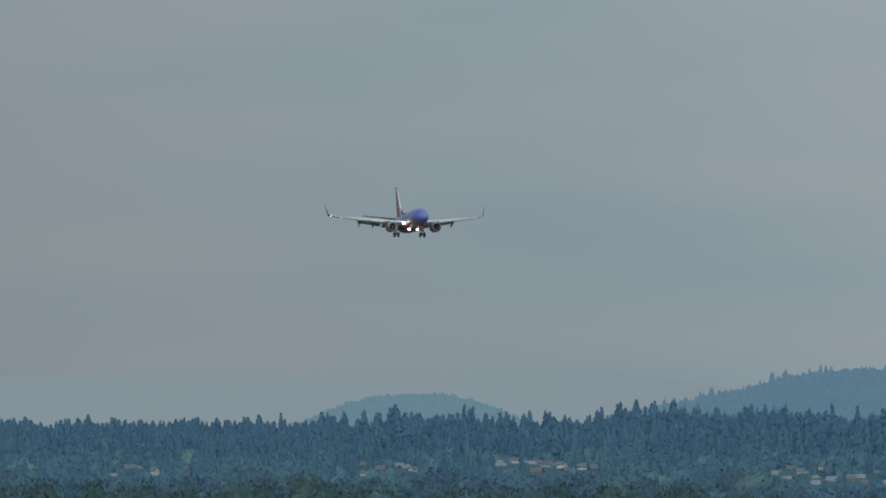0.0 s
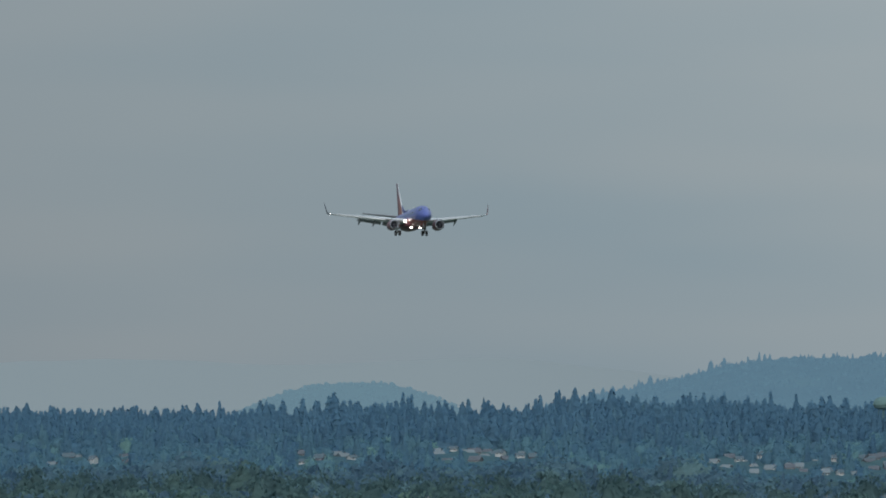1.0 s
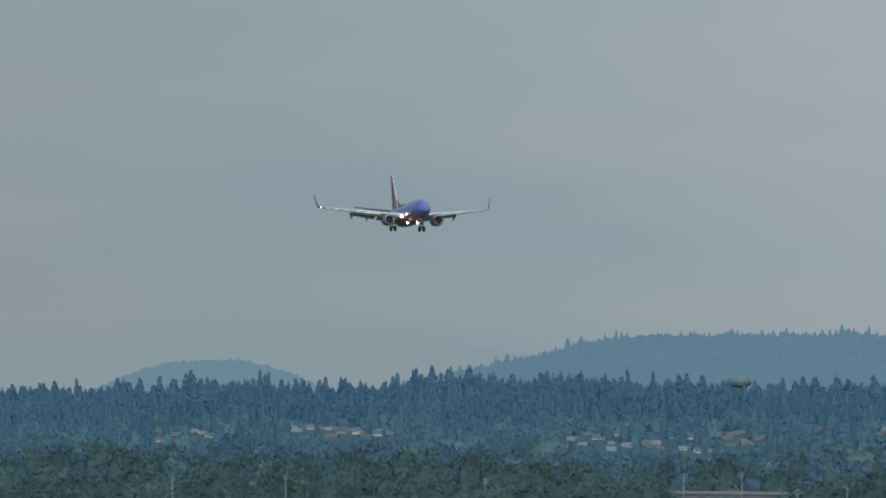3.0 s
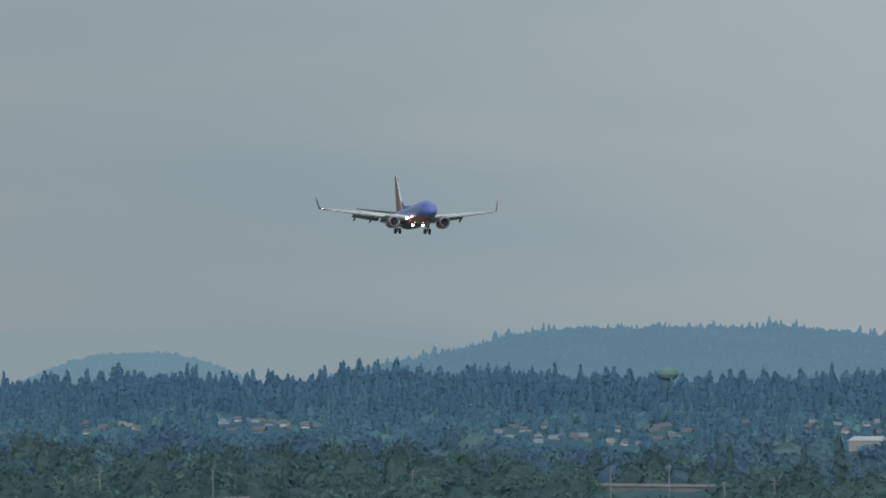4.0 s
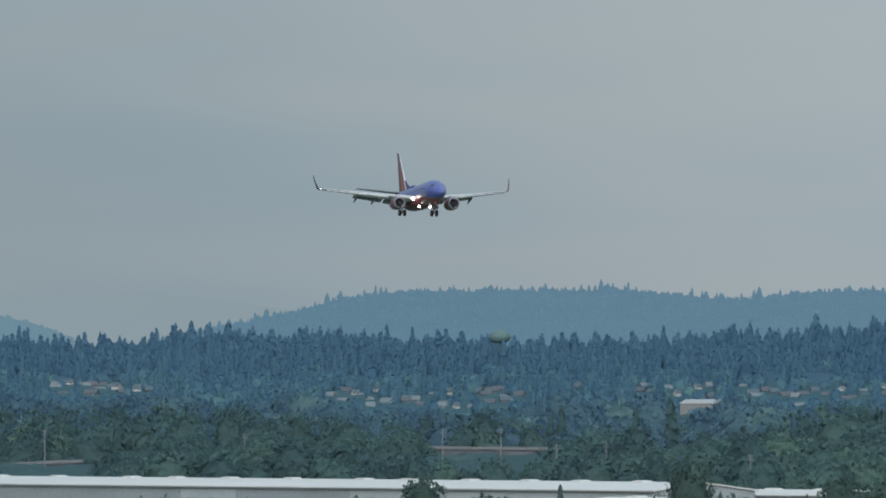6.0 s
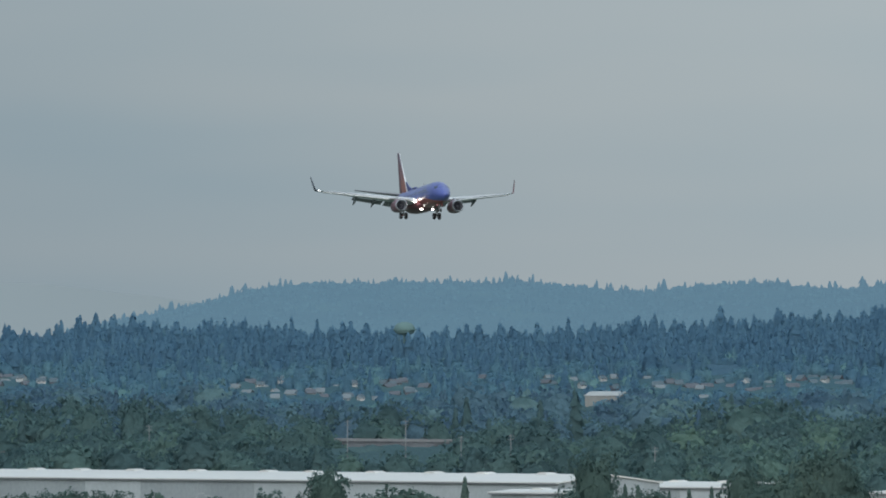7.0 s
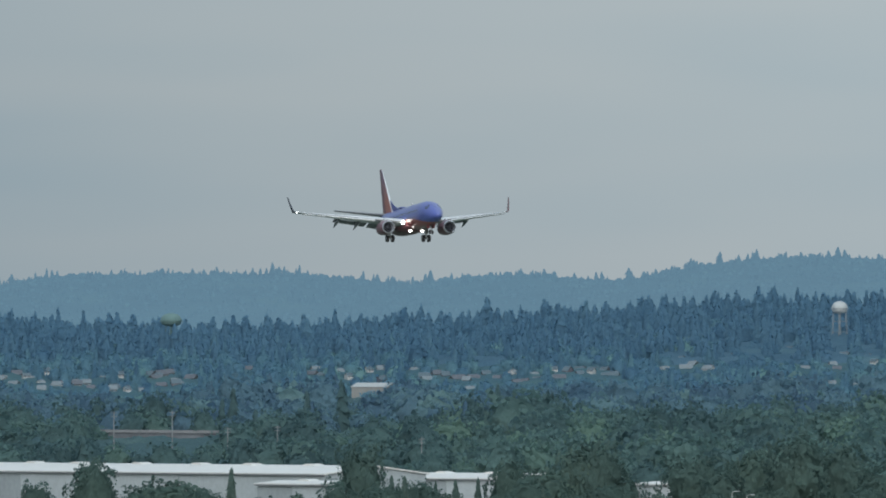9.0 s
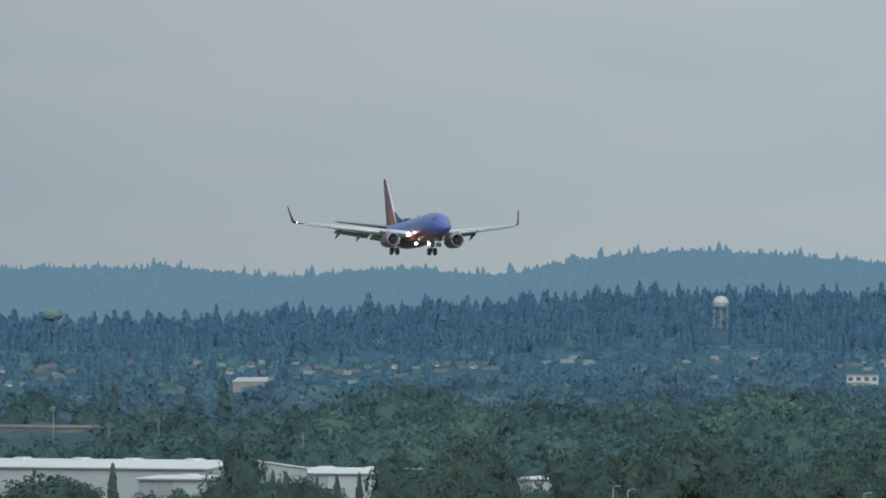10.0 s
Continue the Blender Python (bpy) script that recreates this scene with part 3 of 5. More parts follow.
def long_shed():
    """The big pale shed at the foot of the slope."""
    u0, u1, v = 1986, 2062, 884
    p, d = foot(2022, v)
    s = d / FOCAL
    w, eave, ridge, depth = (u1 - u0) * s, 30 * s, 37 * s, 12
    root = tagged(new("storage_shed"), "large pale metal storage shed with a low gabled roof", "shed")
    root.matrix_basis = pose(p.x, p.y, p.z, 0, 0, -24)
    hw = w * 0.44
    wv = [(-hw, 0, -1), (hw, 0, -1), (hw, depth, -1), (-hw, depth, -1), (-hw, 0, eave), (hw, 0, eave), (hw, depth, eave), (-hw, depth, eave), (-hw, depth / 2, ridge), (hw, depth / 2, ridge)]
    part("wall", (wv, [(0, 1, 5, 4), (1, 2, 6, 9, 5), (2, 3, 7, 6), (3, 0, 4, 8, 7)]), surface("shed_siding", (0.23, 0.235, 0.225), 0.6, vary=0.1, streak=(3, 3, 0.2)), root)
    for y0, y1 in ((-0.4, depth / 2), (depth + 0.4, depth / 2)):
        rv = [(x, y, z + dz) for x in (-hw - 0.3, hw + 0.3) for y, z in ((y0, eave), (y1, ridge + 0.05)) for dz in (0, 0.2)]
        part("roof", (rv, [(0, 1, 3, 2), (4, 6, 7, 5), (0, 4, 5, 1), (2, 3, 7, 6), (1, 5, 7, 3), (0, 2, 6, 4)]), SHED_ROOF, root)
    part("door", box(-1.4, 1.4, -0.08, 0.05, -0.5, 3.2), WALLS["grey"], root)
    CLEAR.append((u0, u1 - 14, v - 37, v - 8, d))
    CLEAR.append((u0 + 2, u0 + 18, v - 22, v - 8, d))


long_shed()


def terrace_building():
    """A white flat-roofed building with balconies on the slope."""
    p, d = foot(3105, 868)
    s = d / FOCAL
    root = tagged(new("apartment_building"), "white flat-roofed two-storey building with dark windows", "building")
    root.matrix_basis = pose(p.x, p.y, p.z, 0, 0, -6)
    w, h = 56 * s, 26 * s
    part("wall", box(-w / 2, w / 2, 0, 8, -1, h), WALLS["white"], root)
    part("roof", box(-w / 2 - 0.5, w / 2 + 0.5, -0.6, 8.4, h, h + 0.35), ROOFS["pale"], root)
    part("balcony", box(-w / 2, w * 0.2, -1.1, -0.003, h * 0.48, h * 0.48 + 0.7), TRIM, root)
    for st in range(2):
        for i in range(4):
            x = -w / 2 + (i + 0.5) * w / 4
            part("window", box(x - 0.9, x + 0.9, -0.06, 0.05, 0.6 + st * h * 0.5, h * 0.36 + st * h * 0.5), GLASS, root)
    CLEAR.append((3076, 3134, 848, 866, d))


terrace_building()


# ---- water tower on the ridge ----
def water_tower(u, v_top, v_foot, tank_px, d, mat_tank, mat_leg, label, legs=6, squash=0.95, foot_r=1.12, top_r=0.9):
    s = d / FOCAL
    top, low = spot(u, v_top, d), spot(u, v_foot, d)
    r, cx, cy = tank_px * s / 2, top.x, top.y
    base = height_at(cx, cy)
    root = tagged(new("water_tower"), label, "water tower")
    root.matrix_basis = pose(cx, cy, base)
    zt, n = top.z - base, 24
    prof = [(0.02, 0), (0.35, -0.04), (0.7, -0.16), (0.92, -0.38), (1.0, -0.62), (0.99, -0.85), (0.9, -1.05), (0.6, -1.2), (0.18, -1.27), (0.12, -1.3)]
    rings = [[(a * r * math.cos(k * math.tau / n), a * r * math.sin(k * math.tau / n), zt + b * r * squash) for k in range(n)] for a, b in prof]
    part("tank", loft(rings), mat_tank, root, smooth=True)
    band = [[(q * r * math.cos(k * math.tau / n), q * r * math.sin(k * math.tau / n), zt - z * r * squash) for k in range(n)] for q, z in ((1.02, 0.72), (1.13, 0.72), (1.13, 0.8), (1.02, 0.8))]
    part("walkway", loft(band, False), mat_leg, root)
    part("riser", tube((0, 0, -0.5), (0, 0, zt - 1.2 * r * squash), 0.06 * r, 0.06 * r), mat_leg, root)
    for k in range(legs):
        a = (k + 0.3) * math.tau / 6
        part("leg", tube((foot_r * r * math.cos(a), foot_r * r * math.sin(a), -0.5), (top_r * r * math.cos(a), top_r * r * math.sin(a), zt - 0.9 * r * squash), 0.032 * r, 0.028 * r, 8), mat_leg, root)
    for q in (0.35, 0.65) if legs else ():
        z = (zt - r) * q
        rr = r * (foot_r - (foot_r - top_r) * q)
        ring = [[((rr + a) * math.cos(k * math.tau / 6 + 0.314), (rr + a) * math.sin(k * math.tau / 6 + 0.314), z + b) for k in range(6)] for a, b in ((-0.06, -0.06), (0.06, -0.06), (0.06, 0.06), (-0.06, 0.06))]
        part("strut_ring", loft(ring + ring[:1], False), mat_leg, root)
    CLEAR.append((u - tank_px * 0.4, u + tank_px * 0.4, v_foot - 9, v_foot, d))


TOWER_LEG = surface("tower_steel", (0.25, 0.28, 0.29), 0.5, vary=0.1)
# green paint with distance haze mixed into its colour
HAZED_GREEN_PAINT = surface("tower_hazed_green_paint", (0.11, 0.19, 0.185), 0.8, vary=0.1)
water_tower(2854.5, 702, 782, 28, 4030, surface("tower_white_paint", (0.40, 0.43, 0.43), 0.45, vary=0.1), TOWER_LEG, "white water tower with a domed tank on six slim legs", squash=1.25)
water_tower(1672, 723, 772, 37, 3990, HAZED_GREEN_PAINT, HAZED_GREEN_PAINT, "pale green water tower on slim legs among conifers", 6, 1.0, 0.62, 0.55)


# ---- overpass, poles ----
CONCRETE = surface("weathered_concrete", (0.12, 0.135, 0.15), 0.85, vary=0.2, scale=0.6, bump=0.2)
RAIL = surface("pale_parapet", (0.18, 0.19, 0.20), 0.8, vary=0.15)
POLE_WOOD = surface("pole_wood", (0.20, 0.22, 0.23), 0.85, vary=0.25)


def overpass(u0, u1, v0, v1, d, label):
    a, b = spot(u0, v0, d), spot(u1, v1, d)
    length = (b - a).length
    root = tagged(new("overpass"), label, "bridge")
    root.matrix_basis = pose(a.x, a.y, a.z, 0, -math.degrees(math.asin((b.z - a.z) / length)), math.degrees(math.atan2(b.y - a.y, b.x - a.x)))
    part("deck", box(0, length, 0, 9, -0.7, -0.1), CONCRETE, root)
    part("girder", box(0, length, 0.5, 1.1, -3.3, -0.703), CONCRETE, root)
    part("girder", box(0, length, 7.9, 8.5, -3.3, -0.703), CONCRETE, root)
    for y in (-0.15, 8.9):
        part("parapet", box(0, length, y, y + 0.25, -0.5, 0.4), RAIL, root)
    n = max(2, int(length / 14))
    for i in range(n + 1):
        x = 1 + (length - 2) * i / n
        part("pier", box(x - 0.5, x + 0.5, 2.5, 6.5, -9, -0.702), CONCRETE, root)
    CLEAR.append((u0 + 4, u0 + 75, v0 + 2, v0 + 16, d))
    CLEAR.append((u0 + 100, u1 - 10, v0 + 4, v0 + 16, d))


overpass(1545, 1762, 931, 933, 3050, "long concrete road overpass with a pale parapet among trees")
overpass(790, 965, 961, 953, 2960, "pale concrete ramp of a road climbing behind trees")


def utility_pole(u, v_top, d, arms=2):
    p = spot(u, v_top, d)
    base = height_at(p.x, p.y)
    root = tagged(new("utility_pole"), "tall weathered wooden utility pole with crossarms", "utility pole", "utility poles")
    root.matrix_basis = pose(p.x, p.y, base, 0, 0, 8)
    h = p.z - base
    part("pole", tube((0, 0, -0.5), (0, 0, h), 0.2, 0.14), POLE_WOOD, root)
    for i in range(arms):
        arm = part("crossarm", box(-0.95, 0.95, -0.26, -0.16, h - 0.62 - 1.0 * i, h - 0.5 - 1.0 * i), POLE_WOOD, root)
        for x in (-0.85, -0.4, 0.4, 0.85):
            part("insulator", tube((x, -0.21, h - 0.5 - 1.0 * i), (x, -0.21, h - 0.28 - 1.0 * i), 0.06, 0.04, 8), POLE_WOOD, arm)
    CLEAR.append((u - 2, u + 2, v_top, v_top + 55, d))


for pole in ((1571, 897, 2900), (1674, 896, 2880), (1772, 925, 2880), (1860, 922, 2880), (2115, 943, 2760), (667, 898, 2900), (867, 899, 2950), (1220, 905, 2900)):
    utility_pole(*pole)


# ---- warehouses on the flat ----
METAL_ROOF = surface("white_membrane_roof", (0.64, 0.635, 0.61), 0.5, vary=0.08, scale=0.1, streak=(0.3, 2, 1))
WALL_PANEL = surface("grey_tilt_wall", (0.31, 0.345, 0.36), 0.7, vary=0.12, scale=0.2)
WALL_PALE = surface("pale_tilt_wall", (0.42, 0.46, 0.475), 0.7, vary=0.1, scale=0.2)


def warehouse(a, b, depth, eave, ridge, vents, pale_from, label):
    """A long warehouse whose front wall runs from a to b on the ground."""
    length = (b - a).length
    root = tagged(new("warehouse"), label, "warehouse")
    root.matrix_basis = pose(a.x, a.y, 0, 0, 0, math.degrees(math.atan2(b.y - a.y, b.x - a.x)))
    part("wall", ([(0, 0, 0), (length, 0, 0), (length, depth, 0), (0, depth, 0), (0, 0, eave), (length, 0, eave), (length, depth, eave), (0, depth, eave), (0, depth / 2, ridge - 0.1), (length, depth / 2, ridge - 0.1)],
                  [(0, 1, 5, 4), (1, 2, 6, 9, 5), (2, 3, 7, 6), (3, 0, 4, 8, 7)]), WALL_PANEL, root)
    n = max(2, int(length / 26))
    for i in range(n):
        x0 = length * i / n
        part("wall_panel", box(x0 + 0.06, x0 + length / n - 0.06, -0.14, -0.004, 0.2, eave - 0.5), WALL_PALE if (i / n) > pale_from or i % 5 == 1 else WALL_PANEL, root)
    for y0, y1 in ((-0.7, depth / 2), (depth + 0.7, depth / 2)):
        rv = [(x, y, z + dz) for x in (-0.6, length + 0.6) for y, z in ((y0, eave), (y1, ridge)) for dz in (0, 0.35)]
        part("roof", (rv, [(0, 1, 3, 2), (4, 6, 7, 5), (0, 4, 5, 1), (2, 3, 7, 6), (1, 5, 7, 3), (0, 2, 6, 4)]), METAL_ROOF, root)
    part("gutter", box(0, length, -0.95, -0.72, eave - 0.25, eave + 0.1), RAIL, root)
    for q in vents:
        x = q * length
        pts = [[(x + 2.4 * math.cos(math.pi * k / 12), y, ridge + 0.2 + 0.5 * math.sin(math.pi * k / 12)) for k in range(13)] for y in (depth / 2 - 1.6, depth / 2 + 1.6)]
        part("roof_monitor", loft(pts), METAL_ROOF, root, "low barrel-shaped white roof monitor", smooth=True)
    return root


def on_flat(u, d):
    p = spot(u, V_LEVEL, d)
    return Vector((p.x, p.y, 0))


warehouse(on_flat(560, 2610), on_flat(1945, 2280), 30, 11.5, 13.4, (0.12, 0.2, 0.3, 0.36, 0.43, 0.51, 0.6, 0.655, 0.73, 0.8, 0.86, 0.93), 0.6,
          "very long warehouse with a white roof and grey walls")
warehouse(on_flat(1825, 2262), on_flat(1950, 2240), 14, 9.3, 10.0, (0.4,), 0.0, "low white-roofed annex beside the long warehouse")
warehouse(on_flat(2050, 2500), on_flat(2270, 2465), 26, 8.9, 10.2, (0.2, 0.6), 0.0, "white-roofed warehouse half hidden by trees")
warehouse(on_flat(2480, 2480), on_flat(2560, 2470), 26, 7.4, 8.0, (), 0.0, "pale warehouse glimpsed between tree crowns")


# ---- woods ----
def swell(u, d, scale, seed):
    return noise.noise((u / scale, d / scale * 1.5, seed))


def ridge_rule(rng, u, d):
    if rng.random() < 0.8:
        h = rng.uniform(8.5, 12.5) * (1.0 + 0.4 * swell(u, d, 60, 1)) * (1.3 if rng.random() < 0.08 else 1.0)
        if u < 560:
            h = 0.5 * h + 5.0
        return h, h * rng.uniform(0.23, 0.35), rng.gauss(0.35, 0.16), rng.randrange(5)
    if d > 4200 and u > 560:
        return None
    h = rng.uniform(6, 9)
    return h, h * rng.uniform(0.32, 0.44), rng.gauss(0.5 + 0.3 * swell(u, d, 110, 2), 0.16), 5 + rng.randrange(7)


scatter("ridge_woods", HAZED_RIDGE_WOOD, "dense dark conifers covering the ridge, blued with painted haze", "woods",
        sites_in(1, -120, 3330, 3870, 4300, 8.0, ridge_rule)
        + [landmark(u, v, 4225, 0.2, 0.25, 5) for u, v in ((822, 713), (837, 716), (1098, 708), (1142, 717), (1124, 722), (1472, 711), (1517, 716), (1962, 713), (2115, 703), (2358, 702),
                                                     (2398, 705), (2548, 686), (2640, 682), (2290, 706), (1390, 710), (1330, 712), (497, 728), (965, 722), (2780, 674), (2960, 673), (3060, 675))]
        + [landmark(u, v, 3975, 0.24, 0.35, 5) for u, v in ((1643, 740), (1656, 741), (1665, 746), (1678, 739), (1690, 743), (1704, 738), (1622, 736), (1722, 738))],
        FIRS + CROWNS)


def slope_rule(rng, u, d):
    if rng.random() < 0.26:
        h = rng.uniform(8, 12)
        return h, h * rng.uniform(0.2, 0.3), rng.gauss(0.25, 0.12), rng.randrange(5)
    h = rng.uniform(5, 9)
    return h, h * rng.uniform(0.32, 0.46), rng.gauss(0.38 + 0.35 * swell(u, d, 120, 3), 0.16), 5 + rng.randrange(7)


scatter("slope_trees", HAZED_SLOPE_WOOD, "mixed garden trees and conifers between the houses", "trees",
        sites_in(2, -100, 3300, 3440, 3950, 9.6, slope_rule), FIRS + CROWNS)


def mid_rule(rng, u, d):
    if rng.random() < 0.06:
        h = rng.uniform(12, 17)
        return h, h * rng.uniform(0.22, 0.28), rng.gauss(0.15, 0.1), rng.randrange(5)
    h = rng.uniform(7, 15) * (1.05 + 0.5 * swell(u, d, 140, 5))
    return h, h * rng.uniform(0.36, 0.52), rng.gauss(0.4 + 0.3 * swell(u, d, 150, 4), 0.18), 5 + rng.randrange(7)


def low_rule(rng, u, d):
    if u < 2050 and d < 2800:
        return None
    if rng.random() < 0.06:
        h = rng.uniform(12, 18)
        return h, h * rng.uniform(0.2, 0.26), rng.gauss(0.12, 0.1), rng.randrange(5)
    h = rng.uniform(7, 16) * (1.05 + 0.5 * swell(u, d, 140, 5))
    if u > 2100:
        h *= 1.15
    return h, h * rng.uniform(0.38, 0.56), rng.gauss((0.44 if u > 2000 else 0.32) + 0.25 * swell(u, d, 130, 4), 0.23), 5 + rng.randrange(7)


def tall_row(seed, u0, u1, v, d, step):
    """A broken row of tall old broadleaf trees whose tops stand about level v."""
    rng = random.Random(seed)
    out, u = [], u0
    while u < u1:
        u += step * rng.uniform(0.5, 1.5)
        if rng.random() < 0.2:
            continue
        dd = d + rng.uniform(-40, 40)
        p = spot(u, v + rng.gauss(0, 7), dd)
        z = height_at_fast(u, dd)
        h = p.z - z
        r = rng.uniform(4.6, 7.4)
        if h < 6 or hidden_by(u, dd, v, r * FOCAL / dd):
            continue
        out.append((p.x, p.y, z - 0.3, h, r, rng.gauss(0.22, 0.16), 5 + rng.randrange(7)))
    return out


scatter("broadleaf_woods", HAZED_FAR_MID_WOOD, "dense dull-green broadleaf woods on the low ground", "woods",
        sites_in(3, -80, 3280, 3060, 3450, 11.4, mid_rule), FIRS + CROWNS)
scatter("lowland_trees", HAZED_MID_WOOD, "large rounded broadleaf trees crowding the low ground", "trees",
        sites_in(9, -80, 3280, 2660, 3090, 13.6, low_rule)
        + tall_row(41, -110, 1180, 848, 3150, 34) + tall_row(42, -110, 1180, 862, 3090, 36) + tall_row(43, 1180, 1960, 872, 3100, 44) + tall_row(44, 2070, 3250, 862, 3110, 42)
        + tall_row(45, 2120, 3250, 886, 2980, 46)
        + [landmark(u, v, 3080, 0.2, 0.05, 5) for u, v in ((1974, 838), (1912, 858), (1782, 853), (1762, 872), (1700, 905), (2250, 845))],
        FIRS + BIG_CROWNS)


def hill_rule(rng, u, d):
    if hill_level(u) > 760:
        return None
    if rng.random() < 0.4:
        h = rng.uniform(3.2, 5.2) * (1.0 + 0.6 * swell(u, d, 40, 9)) * (1.5 if rng.random() < 0.1 else 1)
        return h, h * rng.uniform(0.28, 0.42), rng.gauss(0.4, 0.1), rng.randrange(4)
    h = rng.uniform(2.4, 3.8)
    return h, h * rng.uniform(0.42, 0.6), rng.gauss(0.5 + 0.3 * swell(u, d, 90, 6), 0.08), 4 + rng.randrange(3)


scatter("hill_woods", HAZED_HILL_WOOD, "hazy blue woods covering the hills", "woods",
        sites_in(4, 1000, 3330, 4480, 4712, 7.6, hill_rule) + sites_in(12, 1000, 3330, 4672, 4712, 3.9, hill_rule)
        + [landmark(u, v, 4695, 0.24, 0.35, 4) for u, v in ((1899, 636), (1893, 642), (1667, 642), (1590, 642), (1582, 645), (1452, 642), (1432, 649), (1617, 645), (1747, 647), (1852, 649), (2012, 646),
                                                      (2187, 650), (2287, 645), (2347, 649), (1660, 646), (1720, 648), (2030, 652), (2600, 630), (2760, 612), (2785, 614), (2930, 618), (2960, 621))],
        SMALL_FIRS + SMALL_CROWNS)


def knoll_rule(rng, u, d):
    return rng.uniform(1.8, 3.0), rng.uniform(0.9, 1.4), rng.gauss(0.5, 0.1), 4 + rng.randrange(3)


scatter("knoll_woods", HAZED_FAR_HILL_WOOD, "pale hazy woods on a distant rounded knoll", "woods",
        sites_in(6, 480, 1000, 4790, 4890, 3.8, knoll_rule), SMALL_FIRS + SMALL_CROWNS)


canopy("ridge_canopy", HAZED_RIDGE_CANOPY, "closed canopy of the ridge woods, blued with painted haze", -140, 3350, 3860, 4280, 4.4, 1.2, 1)
canopy("slope_shrubs", HAZED_SLOPE_CANOPY, "hedges and shrubs between gardens on the slope", -140, 3350, 3430, 3880, 2.3, 1.2, 2)
canopy("thicket", HAZED_MID_CANOPY, "dense thicket under the lowland trees", -140, 3350, 3040, 3450, 5.8, 1.8, 3)
canopy("lowland_thicket", HAZED_MID_CANOPY, "low dull-green thicket on the flat ground", -140, 3350, 2670, 3060, 5.2, 1.8, 4)
canopy("knoll_canopy", HAZED_FAR_HILL_WOOD, "pale hazy canopy on the distant knoll", 470, 1010, 4780, 4895, 1.2, 0.3, 6)
canopy("hill_canopy", HAZED_HILL_CANOPY, "hazy blue canopy covering the hills", 980, 3350, 4420, 4725, 1.9, 0.6, 5)


# ---- trees that stand out by the warehouses ----
def tree_kind(seed, conifer, limbs=6):
    """A tree of height 1 and crown radius about 0.42 (0.25 for a conifer): trunk with limbs, and a crown."""
    rng = random.Random(seed)
    root = new("conifer" if conifer else "broadleaf_tree")
    shapes = [tube((0, 0, -0.03), (0, 0, 0.85 if conifer else 0.45), 0.022, 0.006 if conifer else 0.014, 8)]
    for k in range(limbs):
        a, z = k * 2.4 + rng.uniform(-0.4, 0.4), rng.uniform(0.2, 0.42)
        r = rng.uniform(0.15, 0.3)
        shapes.append(tube((0, 0, z), (r * math.cos(a), r * math.sin(a), z + rng.uniform(0.15, 0.35)), 0.010, 0.003, 6))
    part("trunk", merge(*shapes), BARK, root)
    if conifer:
        v, f, nm = conifer_shape(rng, 16, 9, 0.45)
        v = v * np.array([0.25, 0.25, 1])
    else:
        v, f, nm = crown_shape(rng, ICO_2, 2000, 0.045, 0.5, rng.uniform(0.5, 0.62), 0.07, 0.6)
        v = v * np.array([0.5, 0.5, 1])
    tint = np.full(len(v), rng.uniform(0.25, 0.6)) + np.random.default_rng(seed).normal(0, 0.1, len(v))
    part("crown", mesh_arrays("crown", v, f, NEAR_NEEDLE if conifer else NEAR_LEAF, tint, nm), None, root)
    return tagged(root, "dark green conifer with drooping boughs beside the warehouses" if conifer else "broadleaf tree with a dense dark green rounded crown",
                  "tree", "trees by the warehouses")


BROAD = [tree_kind(s, False) for s in (21, 22, 23, 24)]
NEEDLE = [tree_kind(s, True, 2) for s in (31, 32)]
